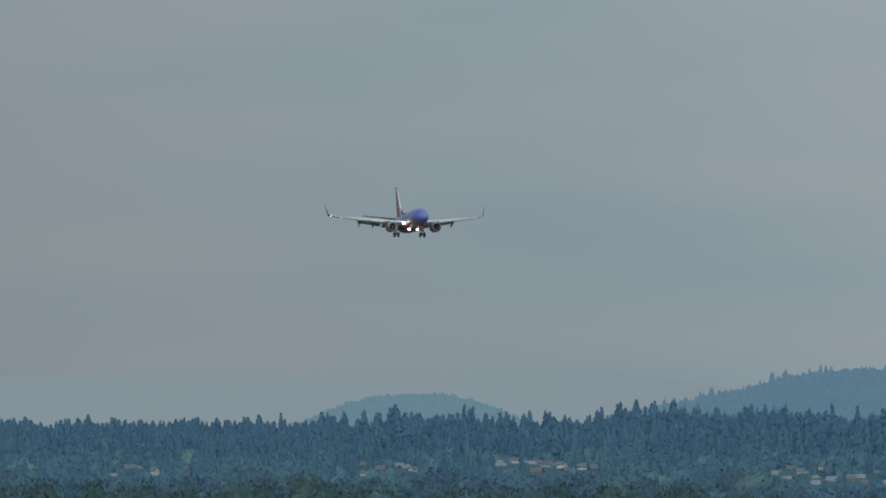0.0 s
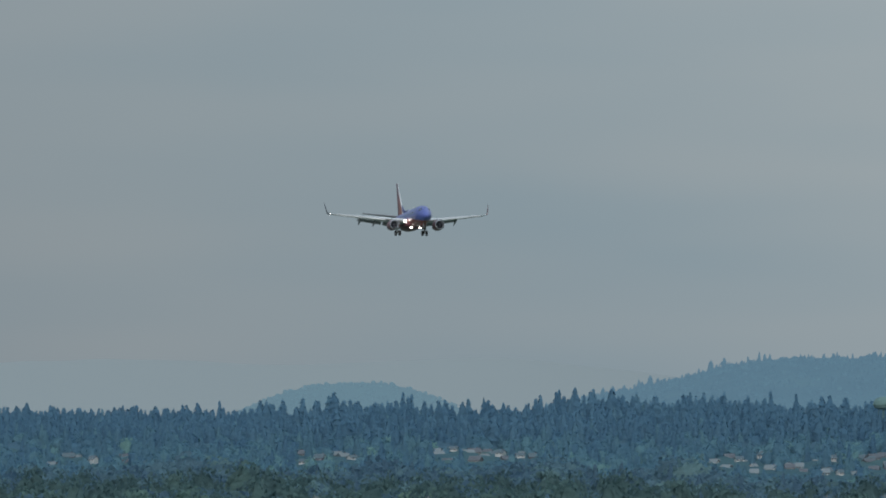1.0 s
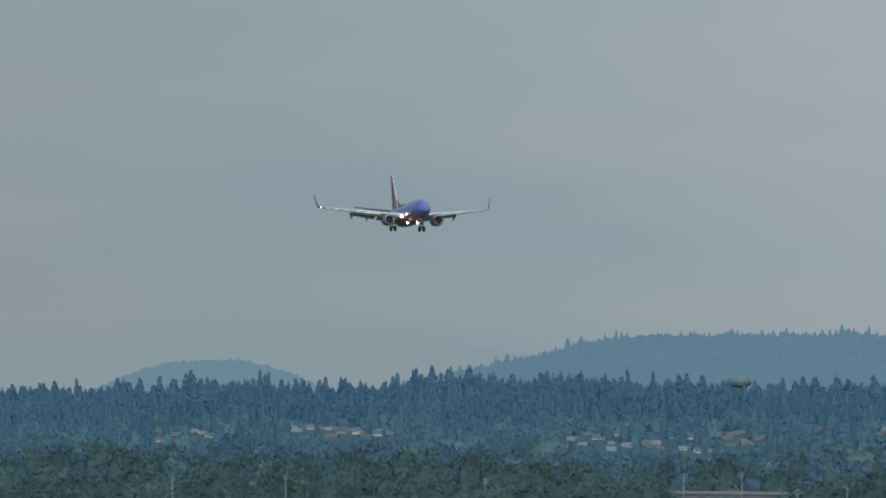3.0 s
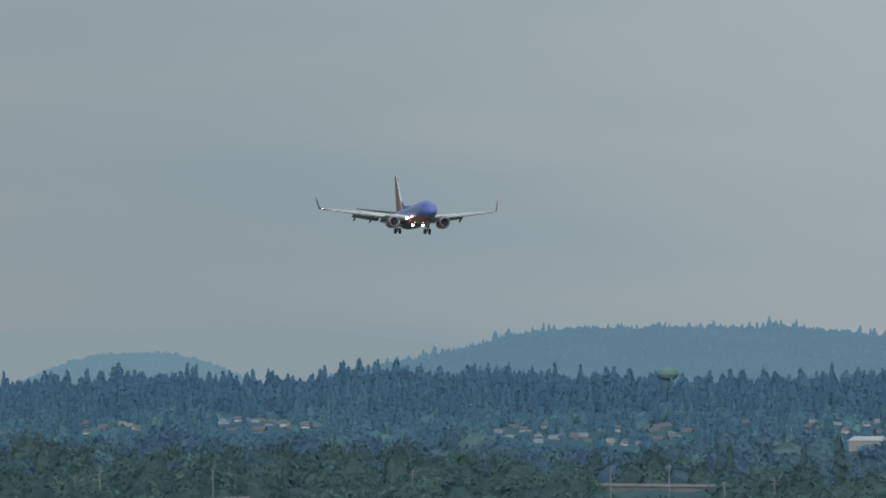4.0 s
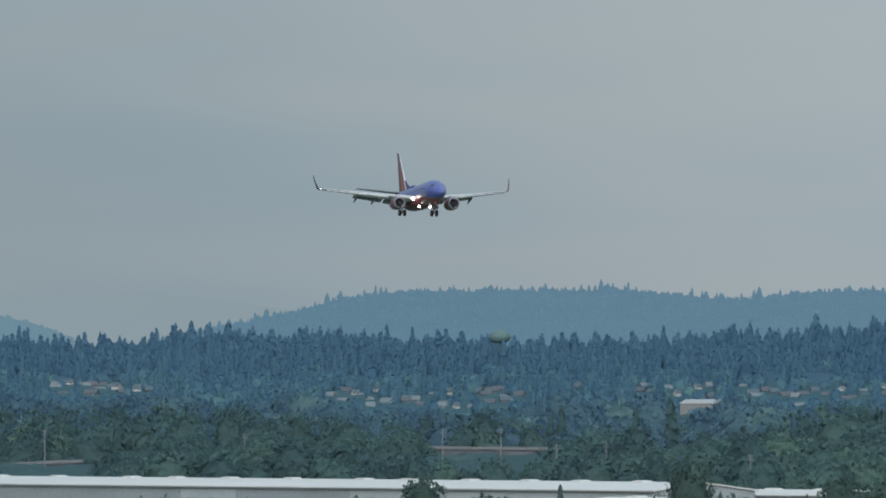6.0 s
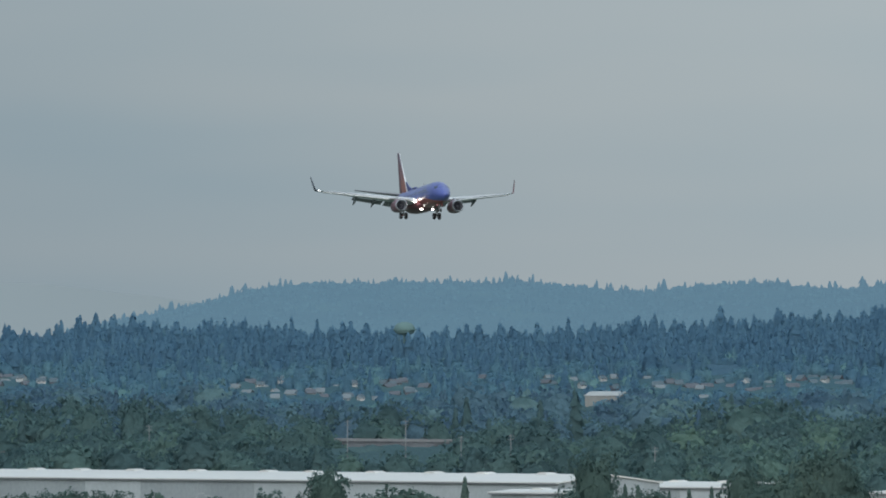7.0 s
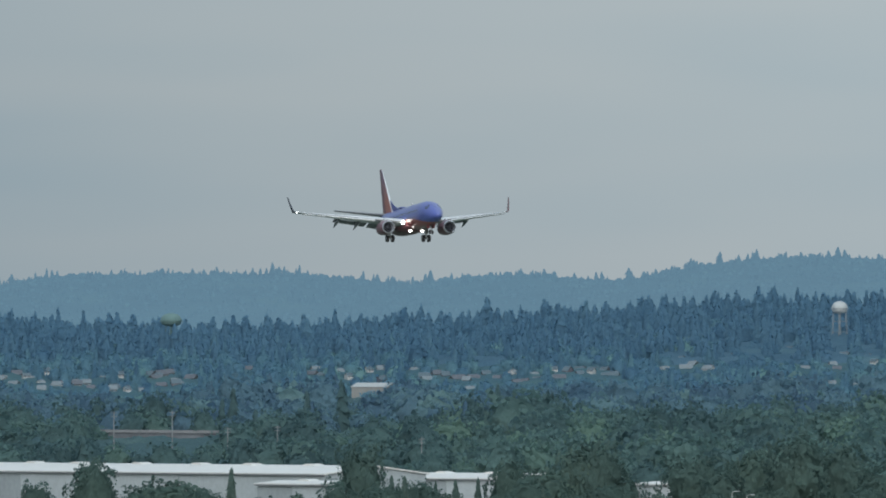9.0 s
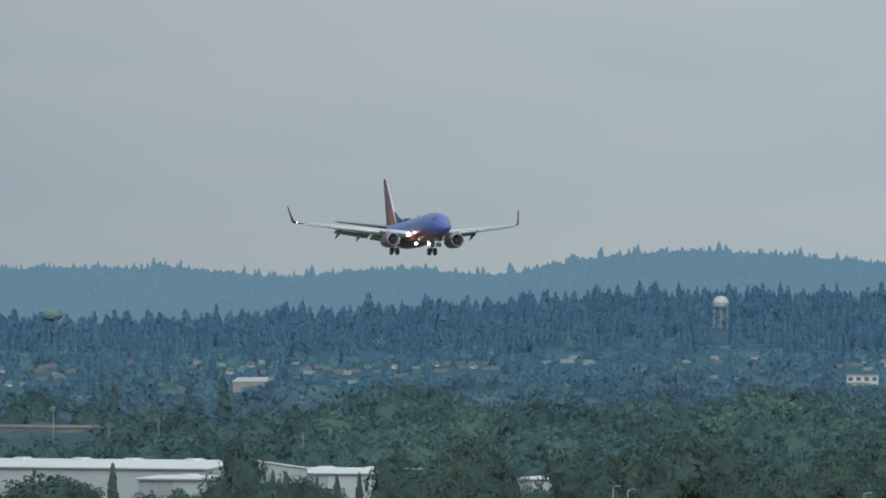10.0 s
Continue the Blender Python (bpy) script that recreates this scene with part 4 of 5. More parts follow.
# bearing, level of the top, distance, kind (0-3 broadleaf, 4-5 conifer), spread
NEAR_TREES = [(1537, 967, 2180, 0, 0.9), (1429, 1012, 2200, 1, 1.2), (1237, 1019, 2220, 2, 1.4), (1150, 1018, 2260, 3, 1.3), (1087, 1013, 2250, 0, 1.5), (1030, 1016, 2250, 1, 1.3),
              (1330, 1030, 2200, 3, 1.2), (1677, 1009, 2160, 2, 1.9), (1620, 1024, 2170, 3, 1.3), (1730, 1030, 2150, 0, 1.3), (1779, 995, 2160, 5, 1.4), (1840, 1043, 2150, 1, 1.3),
              (2012, 948, 2170, 3, 0.75), (1965, 1008, 2150, 1, 1.2), (1900, 1038, 2140, 2, 1.4), (2062, 1008, 2150, 4, 1.4), (2085, 1010, 2150, 5, 1.5), (2040, 1020, 2140, 0, 1.2),
              (2140, 1020, 2200, 4, 1.3), (2175, 1016, 2180, 5, 1.5), (2215, 1012, 2180, 4, 1.3), (2270, 968, 2220, 0, 0.8), (2330, 985, 2260, 2, 1.3), (2390, 950, 2300, 2, 0.9),
              (2425, 944, 2300, 3, 1.0), (2470, 998, 2300, 1, 1.2), (2445, 1020, 2200, 0, 1.3), (2590, 970, 2350, 3, 1.3), (2650, 985, 2330, 1, 1.2), (2735, 1030, 2200, 2, 1.4),
              (2779, 923, 2330, 0, 1.0), (2700, 955, 2400, 2, 1.1), (2860, 950, 2380, 3, 1.1), (2930, 980, 2330, 1, 1.3), (2970, 1000, 2280, 2, 1.3), (3019, 1010, 2200, 3, 1.5),
              (3100, 1015, 2200, 0, 1.5), (3170, 1000, 2250, 1, 1.4), (2530, 1035, 2200, 2, 1.4), (2380, 1040, 2170, 1, 1.4), (2630, 1035, 2190, 0, 1.3), (3060, 960, 2400, 2, 1.2),
              (3140, 940, 2450, 0, 1.2), (2900, 1025, 2220, 0, 1.4), (2260, 1045, 2150, 3, 1.5), (980, 1022, 2260, 2, 1.4), (2130, 1040, 2140, 1, 1.4), (2330, 1030, 2180, 5, 1.5), (2085, 1010, 2165, 1, 1.1), (2118, 1014, 2170, 0, 1.2), (2160, 1034, 2150, 2, 1.3), (2300, 1012, 2200, 3, 1.2), (2055, 1028, 2130, 2, 1.2)]


def plant_near_trees():
    rng = random.Random(8)
    used = set()
    for u, v, d, k, spread in NEAR_TREES:
        p = spot(u, v, d)
        kind = (BROAD + NEEDLE)[k]
        h = p.z
        m = pose(p.x, p.y, 0, 0, 0, rng.uniform(0, 360))
        if k in used:
            ob = copy_thing(kind, m)
        else:
            ob = kind
            kind.matrix_basis = m
            used.add(k)
        wide = spread * (0.7 if k < 4 else 0.5)
        ob.scale = (h * wide, h * wide, h)


plant_near_trees()


# ---- street lamps before the warehouses ----
LAMP_POST = surface("galvanised_post", (0.42, 0.44, 0.45), 0.45, metal=0.2, vary=0.08)


def street_lamp(u, v, d, side):
    p = spot(u, v, d)
    root = tagged(new("street_lamp"), "slim grey street lamp with a curved arm", "street lamp", "street lamps by the warehouses")
    root.matrix_basis = pose(p.x, p.y, 0)
    h = p.z
    part("post", tube((0, 0, 0), (0, 0, h - 0.6), 0.12, 0.08), LAMP_POST, root)
    bend = [(side * 1.1 * (1 - math.cos(a)), 0, h - 0.6 + 0.6 * math.sin(a)) for a in (0, 0.4, 0.8, 1.2, 1.57)]
    part("arm", merge(*[tube(bend[i], bend[i + 1], 0.07, 0.07, 8) for i in range(4)]), LAMP_POST, root, smooth=True)
    x = side * 1.1
    part("lamp_head", loft([[(x + side * f, r * math.cos(k * math.tau / 10) * 0.18, h - 0.02 + r * 0.1 * math.sin(k * math.tau / 10)) for k in range(10)]
                            for f, r in ((0, 0.4), (0.15, 0.9), (0.5, 1.0), (0.8, 0.4))]), LAMP_POST, root, smooth=True)


for lamp in ((2664, 1038, 2140, 1), (3107, 1050, 2140, 1), (1304, 1026, 2190, 1), (1331, 1030, 2190, -1), (2690, 1044, 2140, 1)):
    street_lamp(*lamp)


# ---- the airliner: x forward, y to its left, z up; the nose is at x = 16 ----
def livery(name):
    """Blue above, red below, an orange line between, sweeping down towards the nose."""
    m, n, l, b = node_material(name)
    tc = n.new("ShaderNodeTexCoord")
    sep = n.new("ShaderNodeSeparateXYZ")
    l.new(tc.outputs["Object"], sep.inputs[0])
    edge = n.new("ShaderNodeMapRange")
    edge.interpolation_type = "SMOOTHSTEP"
    edge.inputs[1].default_value, edge.inputs[2].default_value = 15.6, 6.0
    edge.inputs[3].default_value, edge.inputs[4].default_value = -1.75, -0.5
    l.new(sep.outputs[0], edge.inputs[0])
    sub = n.new("ShaderNodeMath")
    sub.operation = "SUBTRACT"
    l.new(sep.outputs[2], sub.inputs[0])
    l.new(edge.outputs[0], sub.inputs[1])
    shift = n.new("ShaderNodeMath")
    shift.operation = "ADD"
    shift.inputs[1].default_value = 0.5
    l.new(sub.outputs[0], shift.inputs[0])
    ramp = n.new("ShaderNodeValToRGB")
    e = ramp.color_ramp.elements
    e[0].position, e[0].color = 0.46, (0.30, 0.06, 0.06, 1)
    e[1].position, e[1].color = 0.60, (0.085, 0.115, 0.35, 1)
    k = e.new(0.50)
    k.color = (0.38, 0.13, 0.07, 1)
    k2 = e.new(0.56)
    k2.color = (0.38, 0.13, 0.07, 1)
    l.new(shift.outputs[0], ramp.inputs[0])
    dirt = n.new("ShaderNodeTexNoise")
    dirt.inputs["Scale"].default_value, dirt.inputs["Detail"].default_value = 0.7, 5
    l.new(tc.outputs["Object"], dirt.inputs[0])
    rg = n.new("ShaderNodeMapRange")
    rg.inputs[3].default_value, rg.inputs[4].default_value = 0.88, 1.1
    l.new(dirt.outputs[0], rg.inputs[0])
    mul = n.new("ShaderNodeMix")
    mul.data_type, mul.blend_type = "RGBA", "MULTIPLY"
    mul.inputs[0].default_value = 1
    l.new(ramp.outputs[0], mul.inputs[6])
    l.new(rg.outputs[0], mul.inputs[7])
    l.new(mul.outputs[2], b.inputs["Base Color"])
    b.inputs["Roughness"].default_value = 0.32
    b.inputs["Coat Weight"].default_value = 0.3
    return m


def fin_paint(name):
    """Orange at the root of the fin, passing into dull violet grey towards the tip."""
    m, n, l, b = node_material(name)
    tc, sep, ramp = n.new("ShaderNodeTexCoord"), n.new("ShaderNodeSeparateXYZ"), n.new("ShaderNodeValToRGB")
    up = n.new("ShaderNodeMapRange")
    up.inputs[1].default_value, up.inputs[2].default_value = 1.8, 8.9
    l.new(tc.outputs["Object"], sep.inputs[0])
    l.new(sep.outputs[2], up.inputs[0])
    e = ramp.color_ramp.elements
    e[0].position, e[0].color = 0.25, (0.30, 0.11, 0.085, 1)
    e[1].position, e[1].color = 0.8, (0.16, 0.11, 0.155, 1)
    l.new(up.outputs[0], ramp.inputs[0])
    l.new(ramp.outputs[0], b.inputs["Base Color"])
    b.inputs["Roughness"].default_value = 0.4
    return m


LIVERY = livery("blue_red_livery")
FIN = fin_paint("orange_violet_fin_paint")
BELLY = surface("belly_paint", (0.15, 0.06, 0.07), 0.45, vary=0.15)
RED = surface("red_paint", (0.27, 0.06, 0.065), 0.4, vary=0.08, coat=0.1)
NACELLE = surface("nacelle_paint", (0.19, 0.105, 0.13), 0.4, vary=0.1)
# rudder, darker than the fin ahead of it
RUDDER = surface("rudder_dark_red", (0.13, 0.075, 0.085), 0.45, vary=0.1)
BLUE = surface("blue_paint", (0.055, 0.07, 0.22), 0.4, vary=0.08)
WINGLET_RED = surface("winglet_dull_red", (0.17, 0.085, 0.09), 0.4, vary=0.08)
# grey darkened to paint in the shade under the tailplane
TAIL_SHADE_GREY = surface("tailplane_shaded_grey", (0.20, 0.21, 0.23), 0.4, vary=0.08)
WINGLET_DARK = surface("winglet_dark", (0.05, 0.055, 0.09), 0.4, vary=0.08)
WING_GREY = surface("wing_grey", (0.52, 0.54, 0.56), 0.4, vary=0.08)
SLAT_METAL = surface("bare_slat_metal", (0.72, 0.73, 0.74), 0.38, metal=0.35, vary=0.06)
FLAP_GREY = surface("flap_grey", (0.22, 0.23, 0.25), 0.5, vary=0.12)
LIP_METAL = surface("polished_inlet_lip", (0.52, 0.53, 0.56), 0.3, metal=0.7, vary=0.05)
FAN_DARK = surface("fan_titanium", (0.11, 0.115, 0.14), 0.4, metal=0.4, vary=0.1)
NOZZLE = surface("exhaust_metal", (0.25, 0.23, 0.21), 0.4, metal=0.8, vary=0.15)
TYRE = surface("tyre_rubber", (0.025, 0.025, 0.028), 0.8, vary=0.15)
STRUT = surface("gear_steel", (0.30, 0.31, 0.32), 0.4, metal=0.3, vary=0.1)
LAMP = glow("landing_light_glow", (1.0, 0.97, 0.90), 9.0)
NAV = glow("wing_tip_light_glow", (1.0, 1.0, 0.98), 4.0)

# distance behind the nose, half width, half height, height of the centre
HULL = [(0, 0.06, 0.058, -0.72), (0.15, 0.3, 0.272, -0.7), (0.5, 0.62, 0.543, -0.64), (1.1, 0.98, 0.892, -0.52), (1.9, 1.3, 1.261, -0.34), (2.8, 1.55, 1.6, -0.19),
        (4, 1.76, 1.824, -0.11), (5.5, 1.86, 1.921, -0.06), (7.5, 1.88, 1.94, -0.05), (12, 1.88, 1.94, -0.05), (16, 1.88, 1.94, -0.05), (20, 1.88, 1.94, -0.05), (23, 1.76, 1.746, 0.12),
        (26, 1.4, 1.42, 0.55), (29, 0.85, 0.95, 0.95), (31, 0.45, 0.55, 1.2), (32.2, 0.12, 0.2, 1.35)]


def hull_at(s, a, out=0.0):
    """A point of the hull's skin: s metres behind the nose, a radians up from its left side."""
    k = [h[0] for h in HULL]
    ry, rz, zc = (float(np.interp(s, k, [h[i] for h in HULL])) for i in (1, 2, 3))
    return Vector((16 - s, (ry + out) * math.cos(a), zc + (rz + out) * math.sin(a)))


def foil(le, chord, thick, up=(0, 0, 1), droop=0.0):
    """A ring of points round an aerofoil from its leading edge back along -x, drooped by degrees."""
    up, le, a = Vector(up), Vector(le), radians(droop)
    along = Vector((-math.cos(a), 0, 0)) + up * -math.sin(a)
    norm = up * math.cos(a) + Vector((-math.sin(a), 0, 0))
    prof = [(0, 0), (0.015, 0.34), (0.06, 0.66), (0.16, 0.92), (0.36, 1.0), (0.62, 0.72), (1.0, 0.05)]
    top = [le + along * (chord * f) + norm * (chord * thick * 0.55 * t) for f, t in prof]
    low = [le + along * (chord * f) - norm * (chord * thick * 0.45 * t) for f, t in reversed(prof[1:])]
    return top + low


def wing_line(y):
    """Leading edge, chord and height of the wing at y metres from the middle."""
    le = 11.5 + 0.52 * (y - 1.5)
    te = 20.0 if y < 5.6 else 20.0 + (y - 5.6) * (21.25 - 20.0) / 11.4
    q = y - 1.5
    return 16 - le, te - le, -0.72 + 0.147 * q - 0.0003 * q * q


def build_airliner():
    root = tagged(new("airliner"), "blue and red twin-engine airliner with its landing gear down", "airplane")
    n = 44
    rings = [[hull_at(s, k * math.tau / n) for k in range(n)] for s in
             [0, 0.15, 0.5, 0.8, 1.1, 1.5, 1.9, 2.3, 2.8, 3.4, 4, 4.7, 5.5, 6.5, 7.5, 10, 12, 14, 16, 18, 20, 21.5, 23, 24.5, 26, 27.5, 29, 30, 31, 32.2]]
    hull = part("fuselage", loft(rings), LIVERY, root, "deep blue fuselage with a red belly", smooth=True)
    # windscreen and cabin windows
    for sgn in (1, -1):
        for a0, a1, s0, s1 in ((1.12, 1.5, 1.75, 2.45), (0.78, 1.08, 1.85, 2.6), (0.50, 0.74, 2.1, 2.85)):
            q = [hull_at(s, (a if sgn > 0 else math.pi - a), o) for o in (-0.03, 0.012) for s, a in
                 ((s0 - 0.1 * (a0 > 1), a0 + 0.03), (s0 - 0.15, a1), (s1, a1), (s1 + 0.05, a0))]
            part("windscreen_pane", (q, [(0, 1, 2, 3), (4, 5, 6, 7), (0, 1, 5, 4), (1, 2, 6, 5), (2, 3, 7, 6), (3, 0, 4, 7)]), GLASS, hull)
        for i in range(42):
            s = 5.4 + i * 0.51
            q = [hull_at(ss, aa if sgn > 0 else math.pi - aa, o) for o in (-0.02, 0.008) for ss, aa in ((s, 0.2), (s, 0.37), (s + 0.24, 0.37), (s + 0.24, 0.2))]
            part("cabin_window", (q, [(0, 1, 2, 3), (4, 5, 6, 7), (0, 1, 5, 4), (1, 2, 6, 5), (2, 3, 7, 6), (3, 0, 4, 7)]), GLASS, hull)
        for s in (4.1, 24.6):
            q = [hull_at(ss, aa if sgn > 0 else math.pi - aa, o) for o in (-0.02, 0.01) for ss, aa in ((s, -0.35), (s, 0.55), (s + 0.85, 0.55), (s + 0.85, -0.35))]
            part("cabin_door", (q, [(0, 1, 2, 3), (4, 5, 6, 7), (0, 1, 5, 4), (1, 2, 6, 5), (2, 3, 7, 6), (3, 0, 4, 7)]), LIVERY, hull)
    # wing box under the belly
    belly = [[(16 - s, w * math.cos(k * math.tau / 24), -1.35 + h * math.sin(k * math.tau / 24)) for k in range(24)] for s, w, h in
             ((10.2, 0.5, 0.3), (11.2, 1.5, 0.75), (13, 2.0, 0.95), (17, 2.05, 0.98), (20, 1.8, 0.85), (22.5, 0.5, 0.3))]
    part("belly_fairing", loft(belly), BELLY, root, smooth=True)
    part("antenna", loft([foil((16 - 13.5, 0, 2.0), 0.9, 0.12, (0, 1, 0)), foil((16 - 13.8, 0, 2.42), 0.5, 0.12, (0, 1, 0))]), WING_GREY, hull)
    part("satellite_dome", loft([[(16 - 19.5 + 1.1 * r * math.cos(k * math.tau / 16), 0.55 * r * math.sin(k * math.tau / 16), 1.98 + z) for k in range(16)] for r, z in ((1.1, 0), (1, 0.12), (0.7, 0.22), (0.1, 0.26))]), BLUE, hull, smooth=True)

    for sgn in (1, -1):
        def at(y):
            x, c, z = wing_line(y)
            return x, sgn * y, z, c
        secs = []
        for y in (0.8, 1.9, 3.5, 5.6, 8, 10.5, 13, 15, 16.6):
            x, yy, z, c = at(y)
            secs.append(foil((x, yy, z), c * 0.93, 0.135 - 0.0022 * y, (0, 0, 1), 0.3))
        wing = part("wing", loft(secs), WING_GREY, root, "pale grey swept wing", smooth=True)
        # winglet: a quick bend, then a tall thin blade leaning outwards
        x, yy, z, c = at(16.6)
        blade = []
        for k, (dy, dz, back, ch) in enumerate(((0, 0, 0, 1.0), (0.3, 0.06, 0.12, 0.97), (0.5, 0.28, 0.32, 0.88), (0.6, 0.7, 0.62, 0.76), (0.8, 1.6, 1.2, 0.55), (0.95, 2.45, 1.75, 0.36))):
            up = Vector((0, -sgn * min(1, dz * 2.2), max(0.15, 1 - dz * 2.2))).normalized()
            blade.append(foil((x - back, yy + sgn * dy, z + dz), c * 0.93 * (ch if k < 2 else ch * 0.78), 0.09, up, 0))
        part("winglet", loft(blade), WINGLET_RED if sgn > 0 else WINGLET_DARK, wing, "dull red upswept winglet" if sgn > 0 else "dark upswept winglet", smooth=True)
        # slats, drooped ahead of the leading edge
        for y0, y1 in ((6.0, 9.2), (9.3, 12.6), (12.7, 15.9)):
            q = []
            for y in (y0, y1):
                x, yy, z, c = at(y)
                q.append(foil((x + 0.28, yy, z - 0.20), 0.15 * c, 0.34, (0, 0, 1), 20))
            part("slat", loft(q), SLAT_METAL, wing, smooth=True)
        # flaps, run out and hinged down
        for y0, y1, ch in ((2.0, 5.4, 1.5), (5.75, 10.6, 1.2)):
            for piece, (drop, back, droop, k) in enumerate(((0.03, 0.0, 12, 1.0), (0.24 * ch, 0.97 * ch, 24, 0.4))):
                q = []
                for y in (y0, y1):
                    x, yy, z, c = at(y)
                    f = 1 - 0.25 * (y - y0) / 6
                    q.append(foil((x - c * 0.86 - back * f, yy, z - 0.12 - drop * f), ch * k * f, 0.13, (0, 0, 1), droop))
                part("flap", loft(q), FLAP_GREY, wing, "dark grey lowered flap", smooth=True)
        for y in (3.3, 7.3, 10.2):
            x, yy, z, c = at(y)
            xs = x - c * 0.55
            canoe = [[(xs - f * 3.6, yy + 0.19 * r * math.cos(k * math.tau / 12), z - 0.32 - 0.95 * f * f + 0.34 * r * math.sin(k * math.tau / 12)) for k in range(12)]
                     for f, r in ((0, 0.1), (0.12, 0.7), (0.35, 1.0), (0.65, 0.9), (0.88, 0.45), (1.0, 0.08))]
            part("flap_fairing", loft(canoe), FLAP_GREY, wing, smooth=True)
        # engine
        ex, ey, ez = 5.7, sgn * 4.83, -1.62
        def hoop(dx, r, flat=0.0, m=36):
            return [(ex - dx, ey + r * math.cos(k * math.tau / m), ez + (r - (flat * r if math.sin(k * math.tau / m) < -0.3 else 0)) * math.sin(k * math.tau / m)) for k in range(m)]
        nacelle = part("engine_nacelle", loft([hoop(0.18, 0.99, 0.02), hoop(0.5, 1.07, 0.03), hoop(1.2, 1.14, 0.05), hoop(2.2, 1.13, 0.05), hoop(3.2, 1.02, 0.03), hoop(3.9, 0.88), hoop(3.9, 0.74), hoop(3.0, 0.76)], False), NACELLE, root, "dull red engine nacelle", smooth=True)
        part("inlet_lip", loft([hoop(0.185, 0.992, 0.02), hoop(0.06, 0.95, 0.02), hoop(0.0, 0.88, 0.02), hoop(0.05, 0.81), hoop(0.25, 0.76), hoop(1.1, 0.80), hoop(1.15, 0.79)], False), LIP_METAL, nacelle, "polished metal inlet lip", smooth=True)
        blades = []
        for k in range(24):
            a = k * math.tau / 24
            e, w = Vector((0, math.cos(a), math.sin(a))), Vector((0, -math.sin(a), math.cos(a)))
            c0 = Vector((ex - 1.0, ey, ez))
            blades.append(([c0 + e * 0.24 - w * 0.03 + Vector((0.04, 0, 0)), c0 + e * 0.24 + w * 0.03 - Vector((0.04, 0, 0)), c0 + e * 0.785 + w * 0.10 - Vector((0.07, 0, 0)), c0 + e * 0.785 - w * 0.05 + Vector((0.07, 0, 0))], [(0, 1, 2, 3)]))
        back = [(ex - 1.16, ey + 0.78 * math.cos(k * math.tau / 24), ez + 0.78 * math.sin(k * math.tau / 24)) for k in range(24)]
        part("fan", merge(*blades, (back, [tuple(range(24))])), FAN_DARK, nacelle)
        part("spinner", loft([hoop(0.62, 0.02, 0, 20), hoop(0.7, 0.12, 0, 20), hoop(0.85, 0.21, 0, 20), hoop(1.02, 0.26, 0, 20)]), FAN_DARK, nacelle, smooth=True)
        part("exhaust_nozzle", loft([hoop(3.3, 0.66, 0, 24), hoop(4.0, 0.58, 0, 24), hoop(4.7, 0.42, 0, 24), hoop(4.65, 0.36, 0, 24), hoop(4.2, 0.4, 0, 24)], False), NOZZLE, nacelle, smooth=True)
        x, yy, z, c = at(4.83)
        part("pylon", loft([foil((ex - 1.2, ey, ez + 0.95), 5.0, 0.07, (0, 1, 0)), foil((x + 0.9, ey, z + 0.1), 4.2, 0.08, (0, 1, 0))]), WING_GREY, root, smooth=True)
        # tailplane
        tail = [foil((16 - 27.6 - 0.58 * (y - 0.6), sgn * y, 1.72 + 0.15 * (y - 0.6)), 3.6 - 0.33 * (y - 0.6), 0.13, (0, 0, 1), -1) for y in (0.3, 3.0, 7.15)]
        part("tailplane", loft(tail), TAIL_SHADE_GREY, root, smooth=True)
        # main gear
        gx, gy, gz = 16 - 16.6, sgn * 2.86, 0.47 - 3.3
        gear = part("main_gear", merge(tube((gx, gy - sgn * 0.1, -1.0), (gx, gy, gz), 0.15, 0.12), tube((gx, gy - 0.5, gz), (gx, gy + 0.5, gz), 0.09, 0.09),
                                       tube((gx, gy - sgn * 1.5, -1.3), (gx, gy, gz + 0.8), 0.07, 0.06), tube((gx + 0.35, gy, gz + 0.95), (gx + 0.1, gy, gz + 0.15), 0.05, 0.05)), STRUT, root, "steel main landing gear leg", smooth=True)
        for w in (-0.43, 0.43):
            make_wheel(gear, gx, gy + w, gz, 0.57, 0.2)
        part("gear_door", box(gx - 0.55, gx + 0.5, gy + sgn * 0.22, gy + sgn * 0.26, gz + 0.65, -1.0), WING_GREY, gear)
    # fin, with its dorsal fillet, and rudder
    fin_line = lambda h: (16 - 24.35 - 0.785 * h, 5.6 - 0.60 * h)
    secs, rud = [], []
    for h in (0, 2.0, 4.5, 7.2):
        x, c = fin_line(h)
        secs.append(foil((x, 0, 1.75 + h), c * 0.72, 0.12, (0, 1, 0)))
        rud.append(foil((x - c * 0.70, 0, 1.85 + h * 0.985), c * 0.29, 0.16, (0, 1, 0)))
    fin = part("tail_fin", loft(secs), FIN, root, "orange-red tail fin", smooth=True)
    part("rudder", loft(rud), RUDDER, fin, "dark dull red rudder", smooth=True)
    edge = []
    for h in (0, 3.5, 7.21):
        x, c = fin_line(h)
        edge.append(foil((x + 0.05, 0, 1.76 + h), c * 0.16, 0.36 - 0.005 * h, (0, 1, 0)))
    part("fin_leading_edge", loft(edge), SLAT_METAL, fin, "pale metal leading edge of the fin", smooth=True)
    part("dorsal_fillet", loft([foil((16 - 20.8, 0, 1.95), 5.2, 0.05, (0, 1, 0)), foil((16 - 23.6, 0, 2.75), 2.6, 0.09, (0, 1, 0)), foil((16 - 25.3, 0, 3.7), 0.9, 0.12, (0, 1, 0))]), BLUE, fin, smooth=True)
    # nose gear
    gx, gz = 16 - 4.0, 0.36 - 3.3
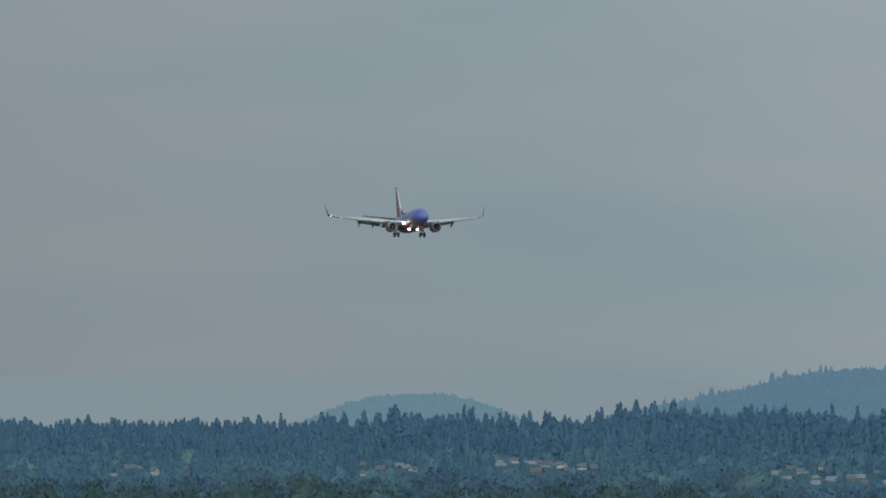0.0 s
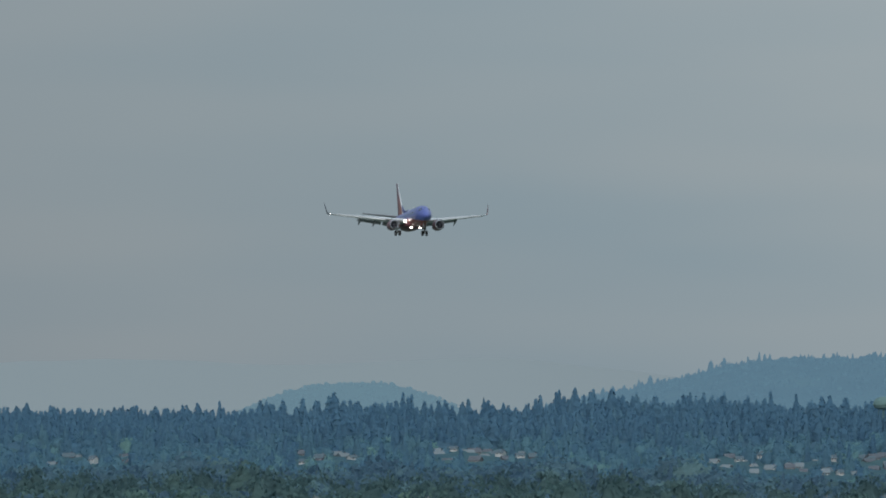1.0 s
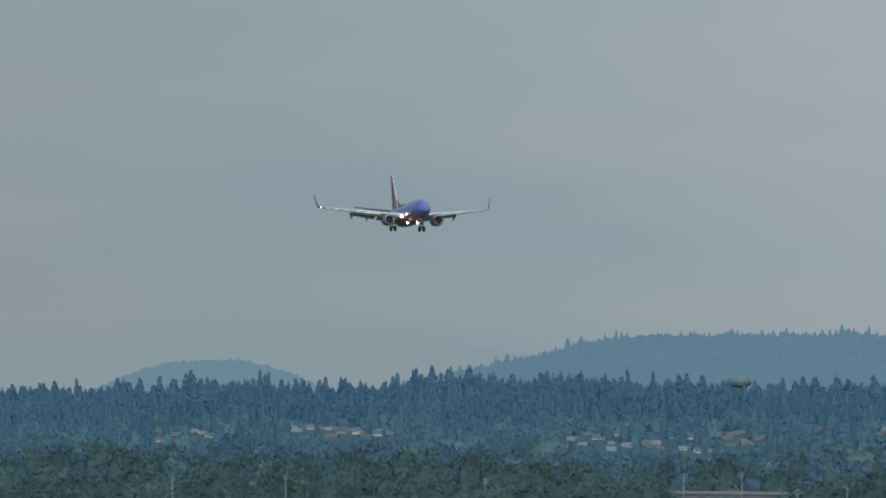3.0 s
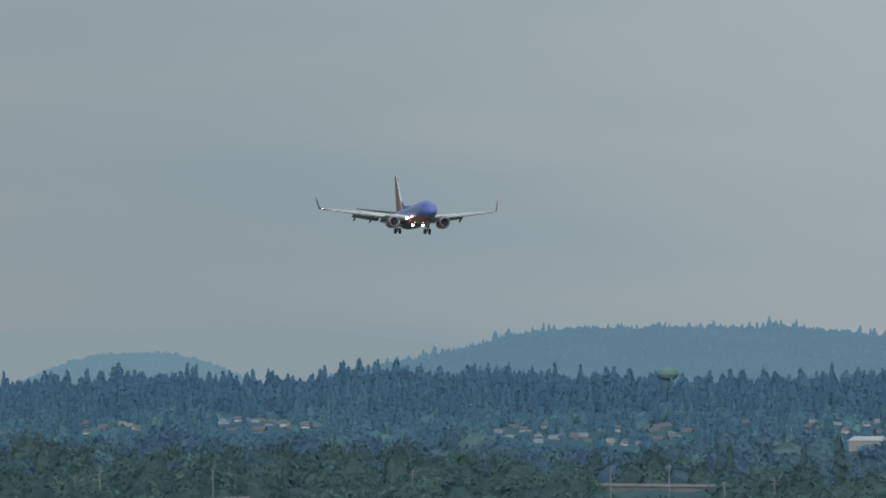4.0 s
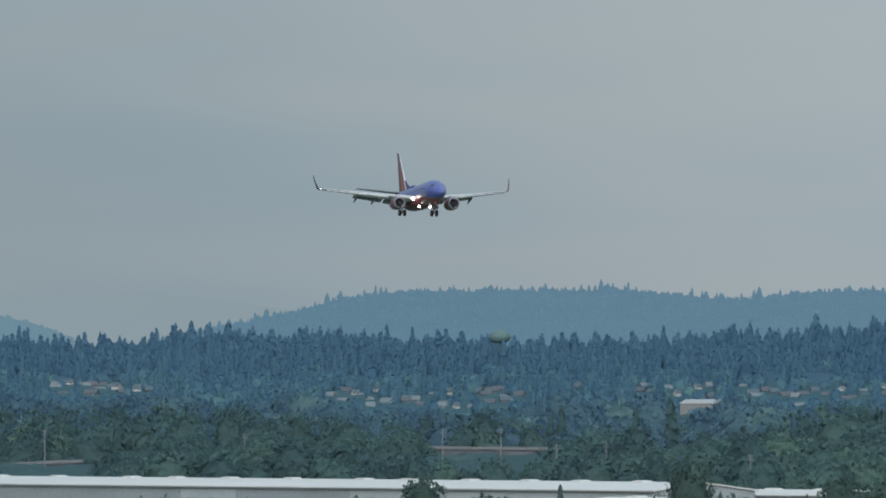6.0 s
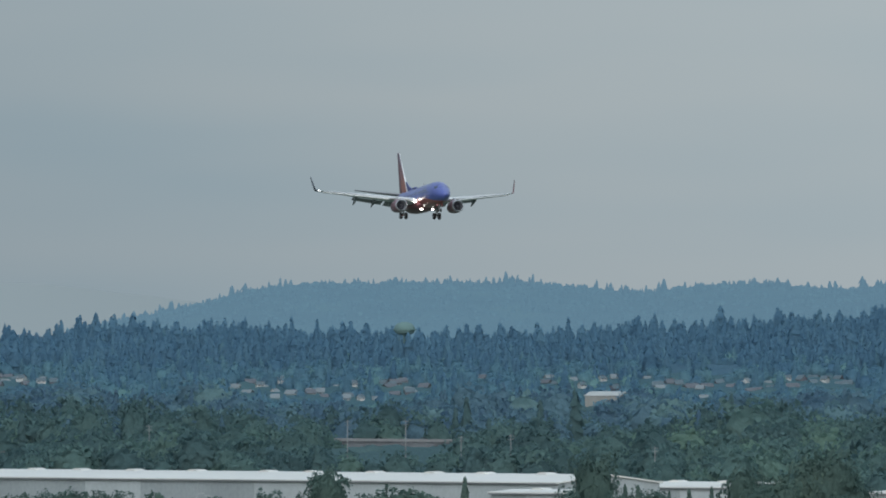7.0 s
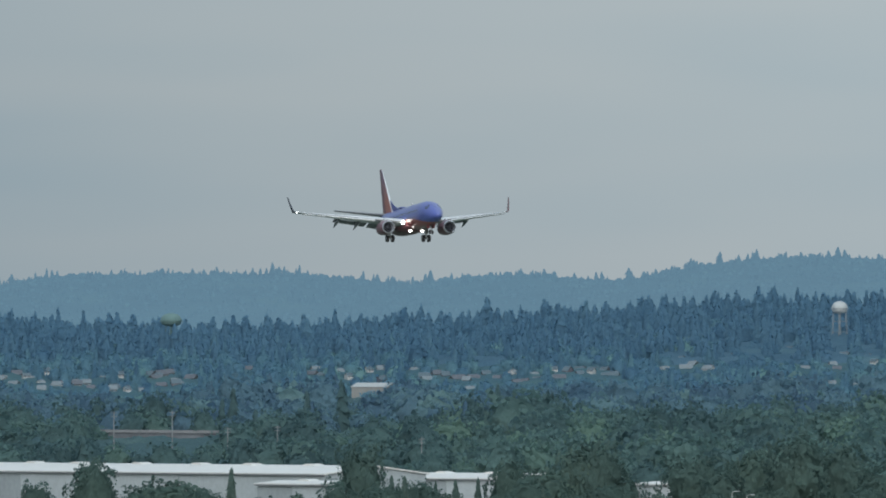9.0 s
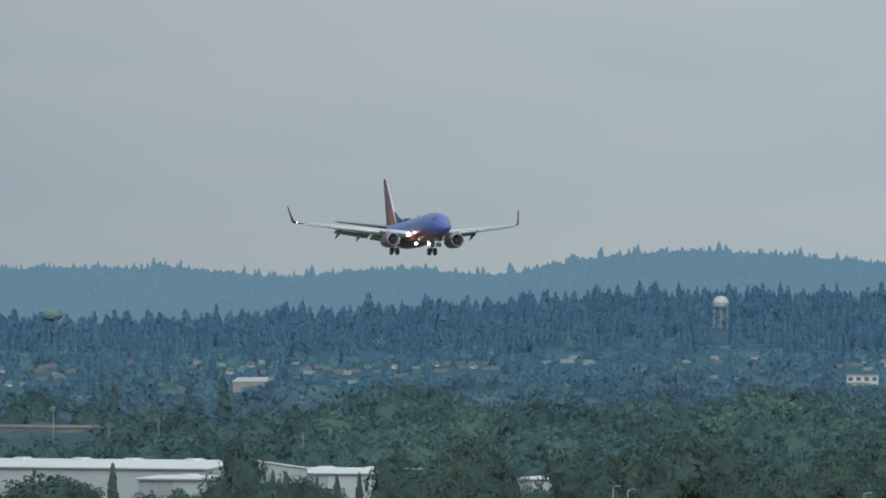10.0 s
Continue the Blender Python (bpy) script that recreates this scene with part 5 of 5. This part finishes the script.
    gear = part("nose_gear", merge(tube((gx - 0.1, 0, -1.4), (gx, 0, gz), 0.09, 0.07), tube((gx, -0.3, gz), (gx, 0.3, gz), 0.05, 0.05), tube((gx - 1.0, 0, -1.6), (gx, 0, gz + 0.5), 0.05, 0.05)), STRUT, root, "slim steel nose gear leg", smooth=True)
    for w in (-0.2, 0.2):
        make_wheel(gear, gx, w, gz, 0.34, 0.1)
    for s in (-1, 1):
        part("gear_door", box(gx - 0.9, gx + 0.6, s * 0.42 - 0.02, s * 0.42 + 0.02, -2.35, -1.75), RED, gear)
    # lights
    for p, r, mat, name in (((16 - 11.4, -2.25, -0.85), 0.27, LAMP, "landing_light"), ((16 - 10.9, -1.7, -0.45), 0.14, LAMP, "turnoff_light"),
                            ((16 - 11.9, -1.0, -2.08), 0.21, LAMP, "landing_light"), ((16 - 11.9, 0.9, -2.08), 0.21, LAMP, "landing_light"),
                            ((16 - 19.4, -16.65, 1.38), 0.085, NAV, "wing_tip_light")):
        dome = [[Vector(p) + Vector((r * math.cos(t), r * math.sin(t) * math.cos(k * math.tau / 14), r * math.sin(t) * math.sin(k * math.tau / 14))) for k in range(14)] for t in (0.05, 0.5, 1.0, 1.57, 2.2)]
        part(name, loft(dome), mat, root, "glowing white lamp", smooth=True)
    return root


def make_wheel(gear, x, y, z, r, half):
    def hoop(rr, dy):
        return [(x + rr * math.cos(k * math.tau / 28), y + dy, z + rr * math.sin(k * math.tau / 28)) for k in range(28)]
    w = part("wheel", loft([hoop(r * 0.5, -half * 0.9), hoop(r * 0.85, -half), hoop(r * 0.97, -half * 0.7), hoop(r, 0), hoop(r * 0.97, half * 0.7), hoop(r * 0.85, half), hoop(r * 0.5, half * 0.9)]), TYRE, gear, smooth=True)
    part("rim", loft([hoop(r * 0.5, -half * 0.95), hoop(r * 0.2, -half * 0.6), hoop(r * 0.2, half * 0.6), hoop(r * 0.5, half * 0.95)]), STRUT, w, smooth=True)


airliner = build_airliner()


def motions():
    """The approach: about 68 m/s down a three-degree slope, with a slight rocking of the wings."""
    heading, pitch = -75.69, 3.86
    rows = [(0, -103.62, 2009.99, 88.72, -0.1), (0.5, -95.34, 1977.05, 86.87, -0.2), (1, -87.03, 1944.1, 84.72, -0.1), (1.5, -78.8, 1911.16, 82.91, -0.1),
            (2, -70.45, 1878.21, 80.9, -0.45), (2.5, -62.23, 1845.27, 79.24, -0.53), (4, -37.47, 1746.43, 73.96, -0.65), (4.5, -29.2, 1713.49, 72.2, -0.67),
            (5, -20.98, 1680.54, 70.62, -0.62), (6.5, 3.67, 1581.71, 65.8, -0.4), (7, 11.82, 1548.76, 64.14, -0.45), (7.5, 20.01, 1515.82, 62.31, -0.3),
            (8, 28.16, 1482.87, 60.38, 0.12), (8.5, 36.36, 1449.93, 58.54, 0.55), (9, 44.43, 1416.98, 56.58, 0.45), (9.5, 52.41, 1384.04, 54.58, 0.1), (10, 60.4, 1351.09, 52.74, -0.45)]
    walk(airliner, [(t, pose(x, y, z, roll, -pitch, heading)) for t, x, y, z, roll in rows])


motions()
